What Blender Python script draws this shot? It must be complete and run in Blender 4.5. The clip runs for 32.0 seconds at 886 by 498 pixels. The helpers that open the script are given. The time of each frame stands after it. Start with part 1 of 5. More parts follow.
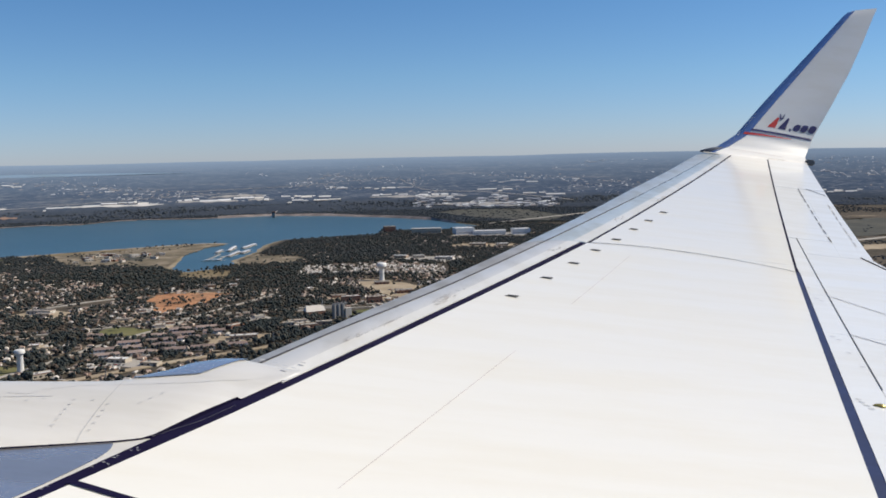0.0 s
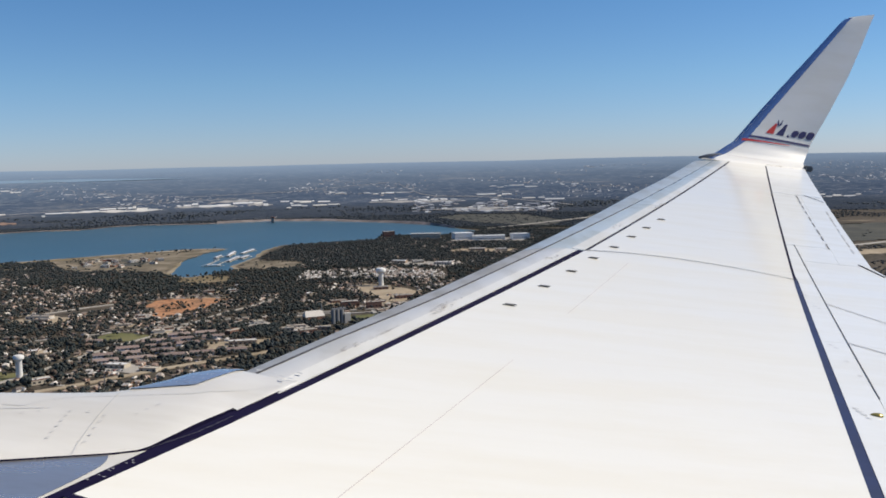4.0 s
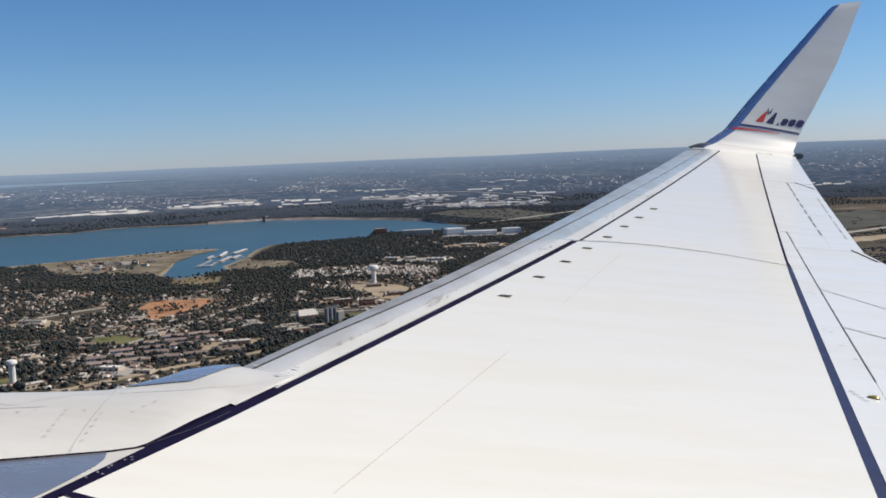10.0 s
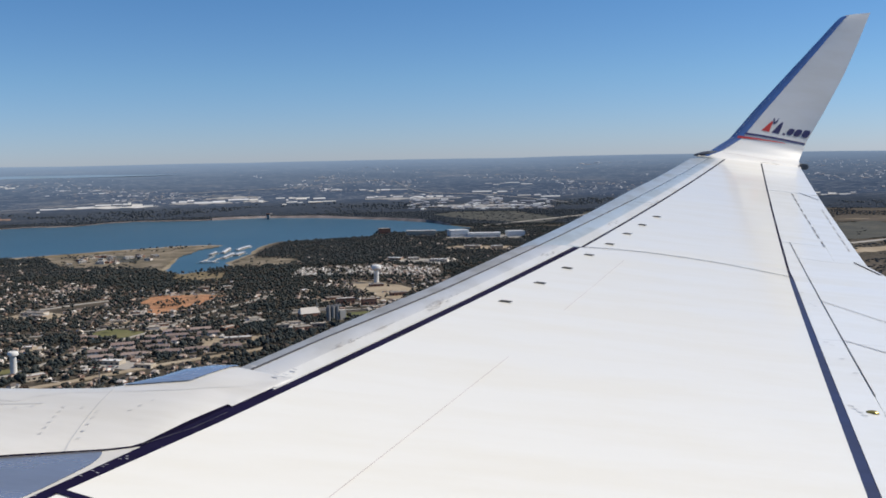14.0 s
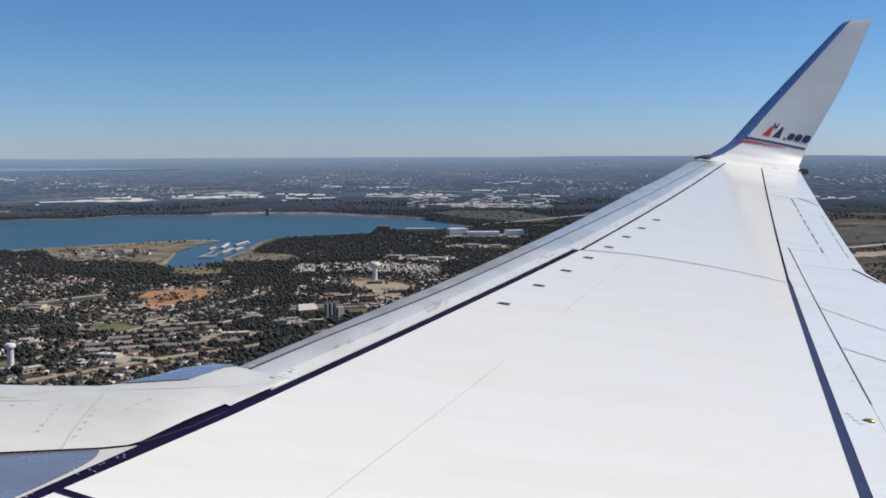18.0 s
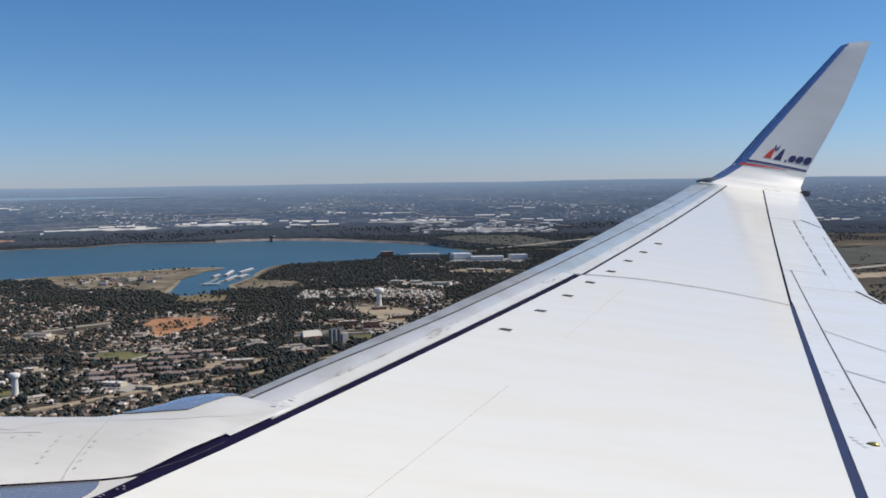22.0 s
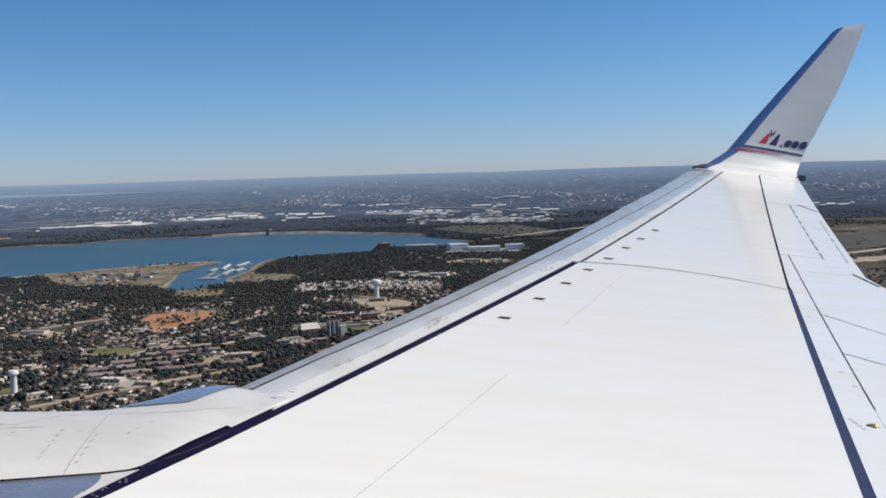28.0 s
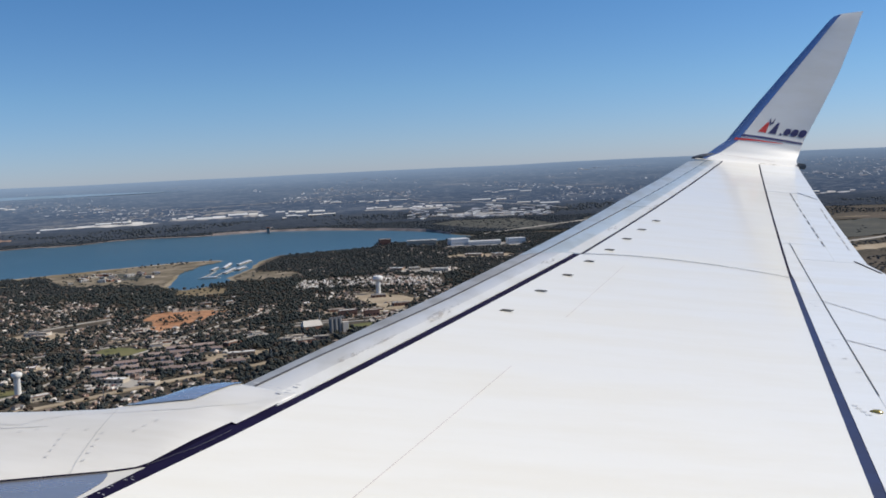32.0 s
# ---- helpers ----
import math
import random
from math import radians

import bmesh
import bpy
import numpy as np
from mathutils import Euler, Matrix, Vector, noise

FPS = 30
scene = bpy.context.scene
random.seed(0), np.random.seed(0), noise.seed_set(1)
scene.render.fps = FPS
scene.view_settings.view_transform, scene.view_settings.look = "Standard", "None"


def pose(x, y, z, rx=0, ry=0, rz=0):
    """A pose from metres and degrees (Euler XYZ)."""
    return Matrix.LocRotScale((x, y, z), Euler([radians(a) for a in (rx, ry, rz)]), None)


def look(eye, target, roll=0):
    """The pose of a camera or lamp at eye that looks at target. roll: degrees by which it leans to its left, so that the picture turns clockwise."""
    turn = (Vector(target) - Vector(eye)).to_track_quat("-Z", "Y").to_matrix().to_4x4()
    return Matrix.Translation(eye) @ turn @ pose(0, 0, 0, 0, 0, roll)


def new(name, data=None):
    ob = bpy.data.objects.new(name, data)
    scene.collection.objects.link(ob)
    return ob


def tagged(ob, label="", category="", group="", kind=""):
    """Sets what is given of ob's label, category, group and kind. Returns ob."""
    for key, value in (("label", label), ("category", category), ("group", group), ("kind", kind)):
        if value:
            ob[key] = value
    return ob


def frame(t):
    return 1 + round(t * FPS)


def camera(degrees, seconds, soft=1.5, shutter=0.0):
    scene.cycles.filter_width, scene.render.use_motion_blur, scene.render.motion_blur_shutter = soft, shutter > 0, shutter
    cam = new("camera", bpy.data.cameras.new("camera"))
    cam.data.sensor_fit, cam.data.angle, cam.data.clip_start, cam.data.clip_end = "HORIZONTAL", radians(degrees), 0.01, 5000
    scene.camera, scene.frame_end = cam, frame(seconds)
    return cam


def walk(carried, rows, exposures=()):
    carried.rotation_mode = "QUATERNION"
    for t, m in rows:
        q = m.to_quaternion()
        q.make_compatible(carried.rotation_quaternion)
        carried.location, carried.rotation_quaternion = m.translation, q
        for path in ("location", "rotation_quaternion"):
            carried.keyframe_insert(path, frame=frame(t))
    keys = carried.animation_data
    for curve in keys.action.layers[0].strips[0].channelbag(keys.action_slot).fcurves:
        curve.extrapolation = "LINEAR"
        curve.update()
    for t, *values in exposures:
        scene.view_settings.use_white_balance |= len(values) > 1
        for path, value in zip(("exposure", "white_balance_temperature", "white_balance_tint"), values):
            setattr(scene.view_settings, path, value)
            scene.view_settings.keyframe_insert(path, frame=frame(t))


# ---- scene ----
cam = camera(50.0, 32.0, soft=1.75)
PATH = [
    (0, -0.008, -0.016, 239.986, 84.281, 1.257, -3.235),
    (0.5, -0.005, -0.007, 240.004, 84.211, 1.180, -3.245),
    (1, -0.004, -0.015, 240.015, 84.606, 0.794, -3.167),
    (1.5, 0.008, -0.006, 240.018, 85.100, 0.883, -3.147),
    (2, 0.001, -0.012, 240.006, 85.119, 1.015, -3.270),
    (2.5, 0.005, -0.010, 240.012, 85.015, 1.082, -3.256),
    (3, 0.006, -0.011, 240.028, 84.937, 1.068, -3.319),
    (3.5, 0.004, -0.007, 240.005, 84.586, 1.216, -3.369),
    (5.5, 0.006, -0.051, 240.025, 84.735, 1.473, -3.151),
    (6, 0.014, -0.051, 240.011, 85.185, 0.921, -2.911),
    (6.5, 0.003, -0.049, 240.008, 84.859, 0.695, -2.848),
    (7, 0.003, -0.043, 240.004, 84.976, 1.129, -2.738),
    (7.5, -0.003, -0.023, 240.006, 84.967, 1.121, -2.818),
    (8, 0.003, -0.008, 240.000, 85.258, 1.332, -3.333),
    (8.5, -0.002, -0.009, 240.007, 84.984, 1.443, -3.769),
    (9, -0.003, -0.009, 240.004, 85.043, 1.848, -3.847),
    (9.5, -0.009, -0.017, 239.993, 84.539, 1.957, -3.800),
    (10, -0.008, -0.007, 239.986, 84.325, 2.423, -3.871),
    (10.5, -0.005, -0.008, 239.994, 83.891, 2.172, -3.497),
    (11, -0.007, -0.010, 239.991, 83.840, 1.956, -3.244),
    (11.5, -0.007, -0.017, 240.002, 84.132, 2.122, -3.216),
    (12, -0.009, -0.003, 239.997, 84.355, 2.134, -3.348),
    (12.5, -0.011, -0.004, 240.001, 84.320, 1.998, -3.311),
    (13, -0.009, -0.006, 240.003, 84.477, 2.163, -3.448),
    (13.5, 0.002, -0.005, 239.997, 83.657, 0.987, -3.436),
    (14, 0.003, 0.000, 240.002, 84.410, 1.146, -3.548),
    (14.5, 0.000, -0.013, 240.006, 85.070, 1.931, -3.504),
    (16.5, -0.004, -0.006, 239.985, 84.615, 0.920, -4.372),
    (17, -0.003, -0.005, 239.994, 84.082, 2.032, -4.110),
    (17.5, 0.002, 0.001, 240.004, 84.663, 2.099, -4.137),
    (18, -0.000, -0.003, 240.021, 84.311, 0.286, -3.532),
    (18.5, -0.004, -0.007, 240.012, 84.757, 0.945, -4.043),
    (19, -0.008, -0.007, 239.990, 84.342, 0.906, -3.427),
    (19.5, -0.008, -0.007, 240.014, 85.540, 1.868, -3.597),
    (20, 0.000, -0.016, 240.022, 85.563, 1.870, -3.496),
    (20.5, 0.012, -0.012, 240.027, 85.315, 1.412, -3.299),
    (21, 0.006, -0.011, 240.036, 85.076, 1.034, -3.314),
    (21.5, 0.012, -0.017, 240.046, 85.175, 0.595, -3.227),
    (22, 0.018, -0.010, 240.030, 85.822, 0.888, -3.350),
    (22.5, 0.004, -0.012, 240.004, 85.812, 1.509, -3.465),
    (23, 0.009, -0.008, 240.007, 85.382, 1.860, -3.341),
    (23.5, 0.003, -0.013, 240.014, 85.585, 1.987, -3.585),
    (24, 0.007, -0.000, 240.013, 85.591, 1.988, -3.747),
    (24.5, 0.014, -0.016, 240.027, 84.279, 1.756, -3.463),
    (25, 0.008, -0.014, 240.020, 84.564, 1.823, -3.540),
    (25.5, 0.010, -0.012, 240.017, 84.824, 1.550, -3.591),
    (27.5, 0.006, -0.004, 240.020, 85.134, 1.477, -3.528),
    (28, 0.012, -0.008, 240.021, 85.258, 1.754, -3.613),
    (28.5, 0.005, -0.010, 240.024, 85.184, 1.930, -3.747),
    (29, 0.010, -0.006, 240.018, 84.917, 2.294, -3.799),
    (29.5, 0.002, -0.005, 240.009, 84.668, 2.591, -3.945),
    (30, 0.008, -0.004, 240.004, 84.629, 3.455, -4.063),
    (30.5, 0.003, -0.011, 240.011, 84.397, 3.598, -3.932),
    (31, 0.005, -0.006, 240.015, 84.645, 3.168, -3.647),
    (31.5, 0.004, -0.014, 240.015, 84.882, 3.023, -3.594),
    (32, 0.009, -0.010, 240.014, 84.953, 2.749, -3.647),
]
# exposure and white balance drift slightly over the shot
walk(cam, [(t, pose(x, y, z, rx, ry, rz)) for t, x, y, z, rx, ry, rz in PATH],
     [(0, 0.58, 6850, 10), (3, 0.58, 6850, 10), (9, 0.55, 6850, 10), (13, 0.52, 6700, 10), (18, 0.46, 6490, 10), (20, 0.45, 6450, 10), (22, 0.48, 6540, 10), (26, 0.52, 6580, 10), (32, 0.50, 6560, 10)])

# ---- world and sun ----
SUN_EL, SUN_AZ = 42.0, 84.0     # azimuth from straight outboard (+y), towards the tail when positive
world = bpy.data.worlds.new("sky")
scene.world = world
world.use_nodes = True
wn = world.node_tree
bg = wn.nodes["Background"]
sky = wn.nodes.new("ShaderNodeTexSky")
sky.sky_type = "NISHITA"
sky.sun_disc = False
sky.sun_elevation = radians(SUN_EL)
sky.sun_rotation = radians(SUN_AZ)
sky.altitude, sky.air_density, sky.dust_density, sky.ozone_density = 300, 0.75, 0.15, 1.5
clear = wn.nodes.new("ShaderNodeVectorMath")     # polarised, very clear autumn air
clear.operation = "MULTIPLY"
tc = wn.nodes.new("ShaderNodeTexCoord")
up = wn.nodes.new("ShaderNodeSeparateXYZ")
tone = wn.nodes.new("ShaderNodeValToRGB")        # whiter haze low down, deep blue above
tone.color_ramp.elements.new(0.13)
tone.color_ramp.elements.new(0.5)
for e, p, c in zip(tone.color_ramp.elements, (0.0, 0.08, 0.18, 0.5), ((0.51, 0.595, 0.875, 1), (0.475, 0.675, 0.89, 1), (0.405, 0.685, 0.93, 1), (0.50, 0.76, 1.0, 1))):
    e.position, e.color = p, c
gain = wn.nodes.new("ShaderNodeVectorMath")
gain.operation = "SCALE"
gain.inputs["Scale"].default_value = 1.5
wn.links.new(tc.outputs["Generated"], up.inputs[0])
wn.links.new(up.outputs[2], tone.inputs[0])
wn.links.new(tone.outputs[0], gain.inputs[0])
wn.links.new(gain.outputs[0], clear.inputs[1])
wn.links.new(sky.outputs[0], clear.inputs[0])
wn.links.new(clear.outputs[0], bg.inputs[0])
bg.inputs[1].default_value = 0.053
sun = new("sun", bpy.data.lights.new("sun", "SUN"))
sun.data.energy, sun.data.angle, sun.data.color = 3.55, radians(0.53), (1.0, 0.94, 0.84)
az, el = radians(SUN_AZ), radians(SUN_EL)
sun.matrix_world = look(Vector((math.sin(az) * math.cos(el), math.cos(az) * math.cos(el), math.sin(el))) * 50 + Vector((0, 0, 240)), (0, 0, 240))


# ---- materials ----
def nodes_of(name):
    m = bpy.data.materials.new(name)
    m.use_nodes = True
    nt = m.node_tree
    return m, nt, nt.nodes["Principled BSDF"]


def add(nt, kind, **inputs):
    n = nt.nodes.new(kind)
    for k, v in inputs.items():
        n.inputs[k.replace("_", " ")].default_value = v
    return n


def ramp(nt, fac, stops):
    n = nt.nodes.new("ShaderNodeValToRGB")
    e = n.color_ramp.elements
    while len(e) < len(stops):
        e.new(0.5)
    for i, (p, c) in enumerate(stops):
        e[i].position, e[i].color = p, (*c, 1)
    nt.links.new(fac, n.inputs[0])
    return n


def mixed(nt, fac, a, b, blend="MIX"):
    n = nt.nodes.new("ShaderNodeMix")
    n.data_type, n.blend_type = "RGBA", blend
    for sock, v in ((n.inputs[0], fac), (n.inputs[6], a), (n.inputs[7], b)):
        if isinstance(v, (int, float)):
            sock.default_value = v
        elif isinstance(v, tuple):
            sock.default_value = (*v, 1)
        else:
            nt.links.new(v, sock)
    return n.outputs[2]


def noise_fac(nt, scale, detail=4.0, vec=None, rough=0.55):
    n = add(nt, "ShaderNodeTexNoise", Scale=scale, Detail=detail, Roughness=rough)
    if vec is None:
        g = nt.nodes.new("ShaderNodeNewGeometry")
        vec = g.outputs["Position"]
    nt.links.new(vec, n.inputs["Vector"])
    return n.outputs[0]


def bumped(nt, b, fac, strength, dist):
    n = add(nt, "ShaderNodeBump", Strength=strength, Distance=dist)
    nt.links.new(fac, n.inputs["Height"])
    nt.links.new(n.outputs[0], b.inputs["Normal"])


def paint(name, colour, rough=0.35, coat=0.0, dirt=0.06, metal=0.0, scale=1.6, streak=True, spec=0.5):
    m, nt, b = nodes_of(name)
    tc = nt.nodes.new("ShaderNodeTexCoord")
    mp = add(nt, "ShaderNodeMapping", Scale=(3.0, 1.1, 2.0) if streak == "span" else (0.5, 2.2, 2.0) if streak else (1, 1, 1))
    nt.links.new(tc.outputs["Object"], mp.inputs[0])
    big = noise_fac(nt, scale, 5, mp.outputs[0])
    fine = noise_fac(nt, scale * 18, 3, tc.outputs["Object"])
    dark = tuple(c * (1 - dirt * 2.2) * w for c, w in zip(colour, (1.0, 0.985, 0.95)))
    c1 = ramp(nt, big, [(0.38, dark), (0.58, colour)])
    c2 = mixed(nt, fine, c1.outputs[0], tuple(c * (1 - dirt) for c in colour))
    c3 = mixed(nt, 0.35, c1.outputs[0], c2)
    nt.links.new(c3, b.inputs["Base Color"])
    r = ramp(nt, big, [(0.3, (rough * 1.25,) * 3), (0.7, (rough * 0.85,) * 3)])
    nt.links.new(r.outputs[0], b.inputs["Roughness"])
    b.inputs["Metallic"].default_value = metal
    b.inputs["Coat Weight"].default_value = coat
    b.inputs["Specular IOR Level"].default_value = spec
    b.inputs["Coat Roughness"].default_value = 0.1
    return m


WHITE = paint("white_wing_paint", (0.80, 0.785, 0.725), 0.36, 0.6, 0.022)
WHITE_REAR = paint("grey_white_flap_paint", (0.71, 0.725, 0.725), 0.4, 0.4, 0.04)
# slat colours carry the curve's shading: darker body and nose, lighter rear band
SLAT_SHADED = paint("slat_shaded_paint", (0.60, 0.595, 0.575), 0.35, 0.4, 0.10, scale=1.3, streak="span")
SLAT_BAND = paint("slat_lit_rear_paint", (0.70, 0.692, 0.655), 0.38, 0.4, 0.06, scale=1.3, streak="span")
SLAT_METAL = paint("shaded_aluminium", (0.43, 0.425, 0.415), 0.42, 0.0, 0.14, metal=0.12, scale=1.5, streak="span")
# cyan in both outer-slat colours is a painted reflection of the sky
SLAT_BRIGHT = paint("sky_tinted_satin_aluminium", (0.62, 0.66, 0.66), 0.34, 0.0, 0.10, metal=0.45, scale=1.5, streak="span")
SLAT_OUTER = paint("sky_tinted_outer_slat_paint", (0.60, 0.645, 0.63), 0.34, 0.4, 0.10, metal=0.2, scale=1.3, streak="span")
PANEL_METAL = paint("worn_polished_aluminium", (0.95, 0.95, 0.95), 0.26, 0.0, 0.12, metal=0.88)
# metal base tinted dark blue, adding deeper sky to its reflection
POLISHED_BLUE = paint("sky_blue_tinted_aluminium", (0.56, 0.62, 0.80), 0.2, 0.0, 0.08, metal=0.97)
WINGLET = paint("winglet_paint", (0.78, 0.77, 0.735), 0.4, 0.4, 0.03)
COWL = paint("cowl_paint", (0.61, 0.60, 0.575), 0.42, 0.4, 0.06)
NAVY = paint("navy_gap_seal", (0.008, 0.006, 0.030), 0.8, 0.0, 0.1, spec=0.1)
NAVY_REAR = paint("blue_grey_gap_seal", (0.017, 0.027, 0.085), 0.5, 0.0, 0.1, spec=0.3)
INK = paint("navy_marking", (0.014, 0.018, 0.12), 0.6, 0.0, 0.05)
RED = paint("red_marking", (0.62, 0.03, 0.03), 0.6, 0.0, 0.05)
LINE = paint("joint_sealant", (0.06, 0.06, 0.07), 0.6, 0.0, 0.1)
LINE_PALE = paint("faint_seam", (0.55, 0.49, 0.48), 0.5, 0.2, 0.1)
GREY_MARK = paint("grey_stencil", (0.46, 0.47, 0.49), 0.6, 0.0, 0.1)
DARK_BLUE = paint("dark_blue_grey_metal", (0.075, 0.085, 0.11), 0.5, 0.0, 0.1)
DARK_TAB = paint("dark_grey_metal", (0.16, 0.16, 0.16), 0.5, 0.0, 0.1)
FAINT = paint("faint_panel_line", (0.56, 0.56, 0.57), 0.5, 0.2, 0.08)
HINGE = paint("hinge_shadow_grey", (0.16, 0.16, 0.17), 0.6, 0.0, 0.1)
GOLD = paint("gold_anodised", (0.62, 0.47, 0.14), 0.3, 0.0, 0.1, metal=0.8)


def ground_material(name, stops, scale, fine, bump=0.0, rough=0.95):
    m, nt, b = nodes_of(name)
    big = noise_fac(nt, scale, 6)
    small = noise_fac(nt, fine, 4)
    r = ramp(nt, big, stops)
    c = mixed(nt, 0.6, r.outputs[0], mixed(nt, small, tuple(0.45 * v for v in stops[0][1]), tuple(min(1, 1.5 * v) for v in stops[-1][1])), "MIX")
    c = mixed(nt, 0.45, r.outputs[0], c)
    nt.links.new(c, b.inputs["Base Color"])
    b.inputs["Roughness"].default_value = rough
    b.inputs["Specular IOR Level"].default_value = 0.15
    if bump:
        bumped(nt, b, small, 0.6, bump)
    return m


def land_material():
    """Wooded prairie: leaf litter and dry grass, bare sand along the water's edge."""
    m, nt, b = nodes_of("wooded_ground")
    g = nt.nodes.new("ShaderNodeNewGeometry")
    a = ramp(nt, noise_fac(nt, 0.004, 5), [(0.35, (0.032, 0.034, 0.022)), (0.55, (0.060, 0.053, 0.038)), (0.72, (0.13, 0.105, 0.080))])
    s = ramp(nt, noise_fac(nt, 0.09, 5), [(0.3, (0.036, 0.034, 0.026)), (0.58, (0.125, 0.100, 0.082)), (0.74, (0.27, 0.215, 0.18))])
    c = mixed(nt, 0.5, a.outputs[0], s.outputs[0])
    sep = nt.nodes.new("ShaderNodeSeparateXYZ")
    nt.links.new(g.outputs["Position"], sep.inputs[0])
    z = add(nt, "ShaderNodeMapRange", From_Min=0.62, From_Max=0.25, To_Min=0.0, To_Max=1.0)
    nt.links.new(sep.outputs[2], z.inputs[0])
    sand = ramp(nt, noise_fac(nt, 0.02, 5), [(0.4, (0.31, 0.26, 0.195)), (0.6, (0.21, 0.175, 0.115)), (0.7, (0.13, 0.115, 0.07))])
    c = mixed(nt, z.outputs[0], c, sand.outputs[0])
    nt.links.new(c, b.inputs["Base Color"])
    b.inputs["Roughness"].default_value = 1.0
    b.inputs["Specular IOR Level"].default_value = 0.1
    return m


def water_material():
    m, nt, b = nodes_of("lake_water")
    c = ramp(nt, noise_fac(nt, 0.0016, 4), [(0.35, (0.036, 0.090, 0.124)), (0.65, (0.048, 0.108, 0.146))])
    nt.links.new(c.outputs[0], b.inputs["Base Color"])
    b.inputs["Roughness"].default_value = 0.32
    b.inputs["IOR"].default_value = 1.33
    bumped(nt, b, noise_fac(nt, 0.25, 5), 0.5, 0.6)
    return m


def leaf_material(name, stops, relief=0.9):
    """Foliage: tree by tree shades from the wood's own pattern, clump by clump variation, fine leaf grain."""
    m, nt, b = nodes_of(name)
    g = nt.nodes.new("ShaderNodeNewGeometry")
    r = ramp(nt, noise_fac(nt, 0.06, 3), [(0.33 + 0.34 * p, c) for p, c in stops])
    k = ramp(nt, g.outputs["Random Per Island"], [(0.0, (0.86, 0.87, 0.88)), (1.0, (1.2, 1.17, 1.12))])
    c = mixed(nt, 1.0, r.outputs[0], k.outputs[0], "MULTIPLY")
    f = noise_fac(nt, 0.9, 3)
    c = mixed(nt, f, c, mixed(nt, 0.5, c, (0.016, 0.020, 0.014)))
    p = noise_fac(nt, 0.006, 3)
    c = mixed(nt, p, c, mixed(nt, 0.5, c, (0.020, 0.028, 0.022)))
    nt.links.new(c, b.inputs["Base Color"])
    b.inputs["Roughness"].default_value = 0.85
    b.inputs["Specular IOR Level"].default_value = 0.1
    bumped(nt, b, f, relief, 0.8)
    return m


def random_material(name, colours, rough=0.8, island=False, bump=0.0):
    m, nt, b = nodes_of(name)
    if island:
        src = nt.nodes.new("ShaderNodeNewGeometry").outputs["Random Per Island"]
    else:
        src = nt.nodes.new("ShaderNodeObjectInfo").outputs["Random"]
    r = ramp(nt, src, [(i / len(colours), c) for i, c in enumerate(colours)])
    r.color_ramp.interpolation = "CONSTANT"
    c = mixed(nt, noise_fac(nt, 0.6, 4), r.outputs[0], mixed(nt, 0.45, r.outputs[0], (0.1, 0.09, 0.08)))
    nt.links.new(c, b.inputs["Base Color"])
    b.inputs["Roughness"].default_value = rough
    b.inputs["Specular IOR Level"].default_value = 0.25
    return m


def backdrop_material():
    """The far plain: bands of woods, prairie and built-up ground, with blue haze painted into the colours up to the
    horizon.
    """
    m, nt, b = nodes_of("far_plain_painted_haze")
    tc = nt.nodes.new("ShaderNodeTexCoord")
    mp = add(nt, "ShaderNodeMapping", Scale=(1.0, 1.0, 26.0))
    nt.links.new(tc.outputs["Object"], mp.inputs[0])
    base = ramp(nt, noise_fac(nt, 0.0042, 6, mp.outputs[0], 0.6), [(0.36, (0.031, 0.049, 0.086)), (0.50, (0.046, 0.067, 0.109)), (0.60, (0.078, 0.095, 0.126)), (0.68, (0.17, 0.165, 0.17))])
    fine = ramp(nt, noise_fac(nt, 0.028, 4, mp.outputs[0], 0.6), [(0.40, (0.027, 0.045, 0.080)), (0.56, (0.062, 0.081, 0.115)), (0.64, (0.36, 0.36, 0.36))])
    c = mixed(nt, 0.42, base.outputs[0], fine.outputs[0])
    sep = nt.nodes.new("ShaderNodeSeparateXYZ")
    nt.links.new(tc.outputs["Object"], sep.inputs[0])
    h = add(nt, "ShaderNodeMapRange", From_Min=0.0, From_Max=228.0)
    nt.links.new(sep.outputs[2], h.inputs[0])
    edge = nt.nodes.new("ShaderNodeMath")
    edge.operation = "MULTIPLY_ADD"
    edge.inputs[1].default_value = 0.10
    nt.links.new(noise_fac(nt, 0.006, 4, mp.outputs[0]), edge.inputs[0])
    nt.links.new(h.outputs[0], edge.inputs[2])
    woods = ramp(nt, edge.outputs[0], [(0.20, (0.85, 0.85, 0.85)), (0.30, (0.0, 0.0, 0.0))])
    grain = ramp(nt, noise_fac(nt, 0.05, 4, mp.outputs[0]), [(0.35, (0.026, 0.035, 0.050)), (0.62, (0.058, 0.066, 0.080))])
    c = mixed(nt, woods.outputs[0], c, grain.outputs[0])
    # painted haze: the colour is blended to blue-grey with height
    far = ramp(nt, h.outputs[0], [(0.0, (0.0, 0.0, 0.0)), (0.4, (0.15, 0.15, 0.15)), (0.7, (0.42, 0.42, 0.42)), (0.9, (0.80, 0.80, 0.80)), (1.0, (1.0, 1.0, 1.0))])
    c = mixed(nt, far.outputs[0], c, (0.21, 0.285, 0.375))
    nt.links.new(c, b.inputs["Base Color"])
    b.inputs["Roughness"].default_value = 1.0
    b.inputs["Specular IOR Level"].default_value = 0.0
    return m


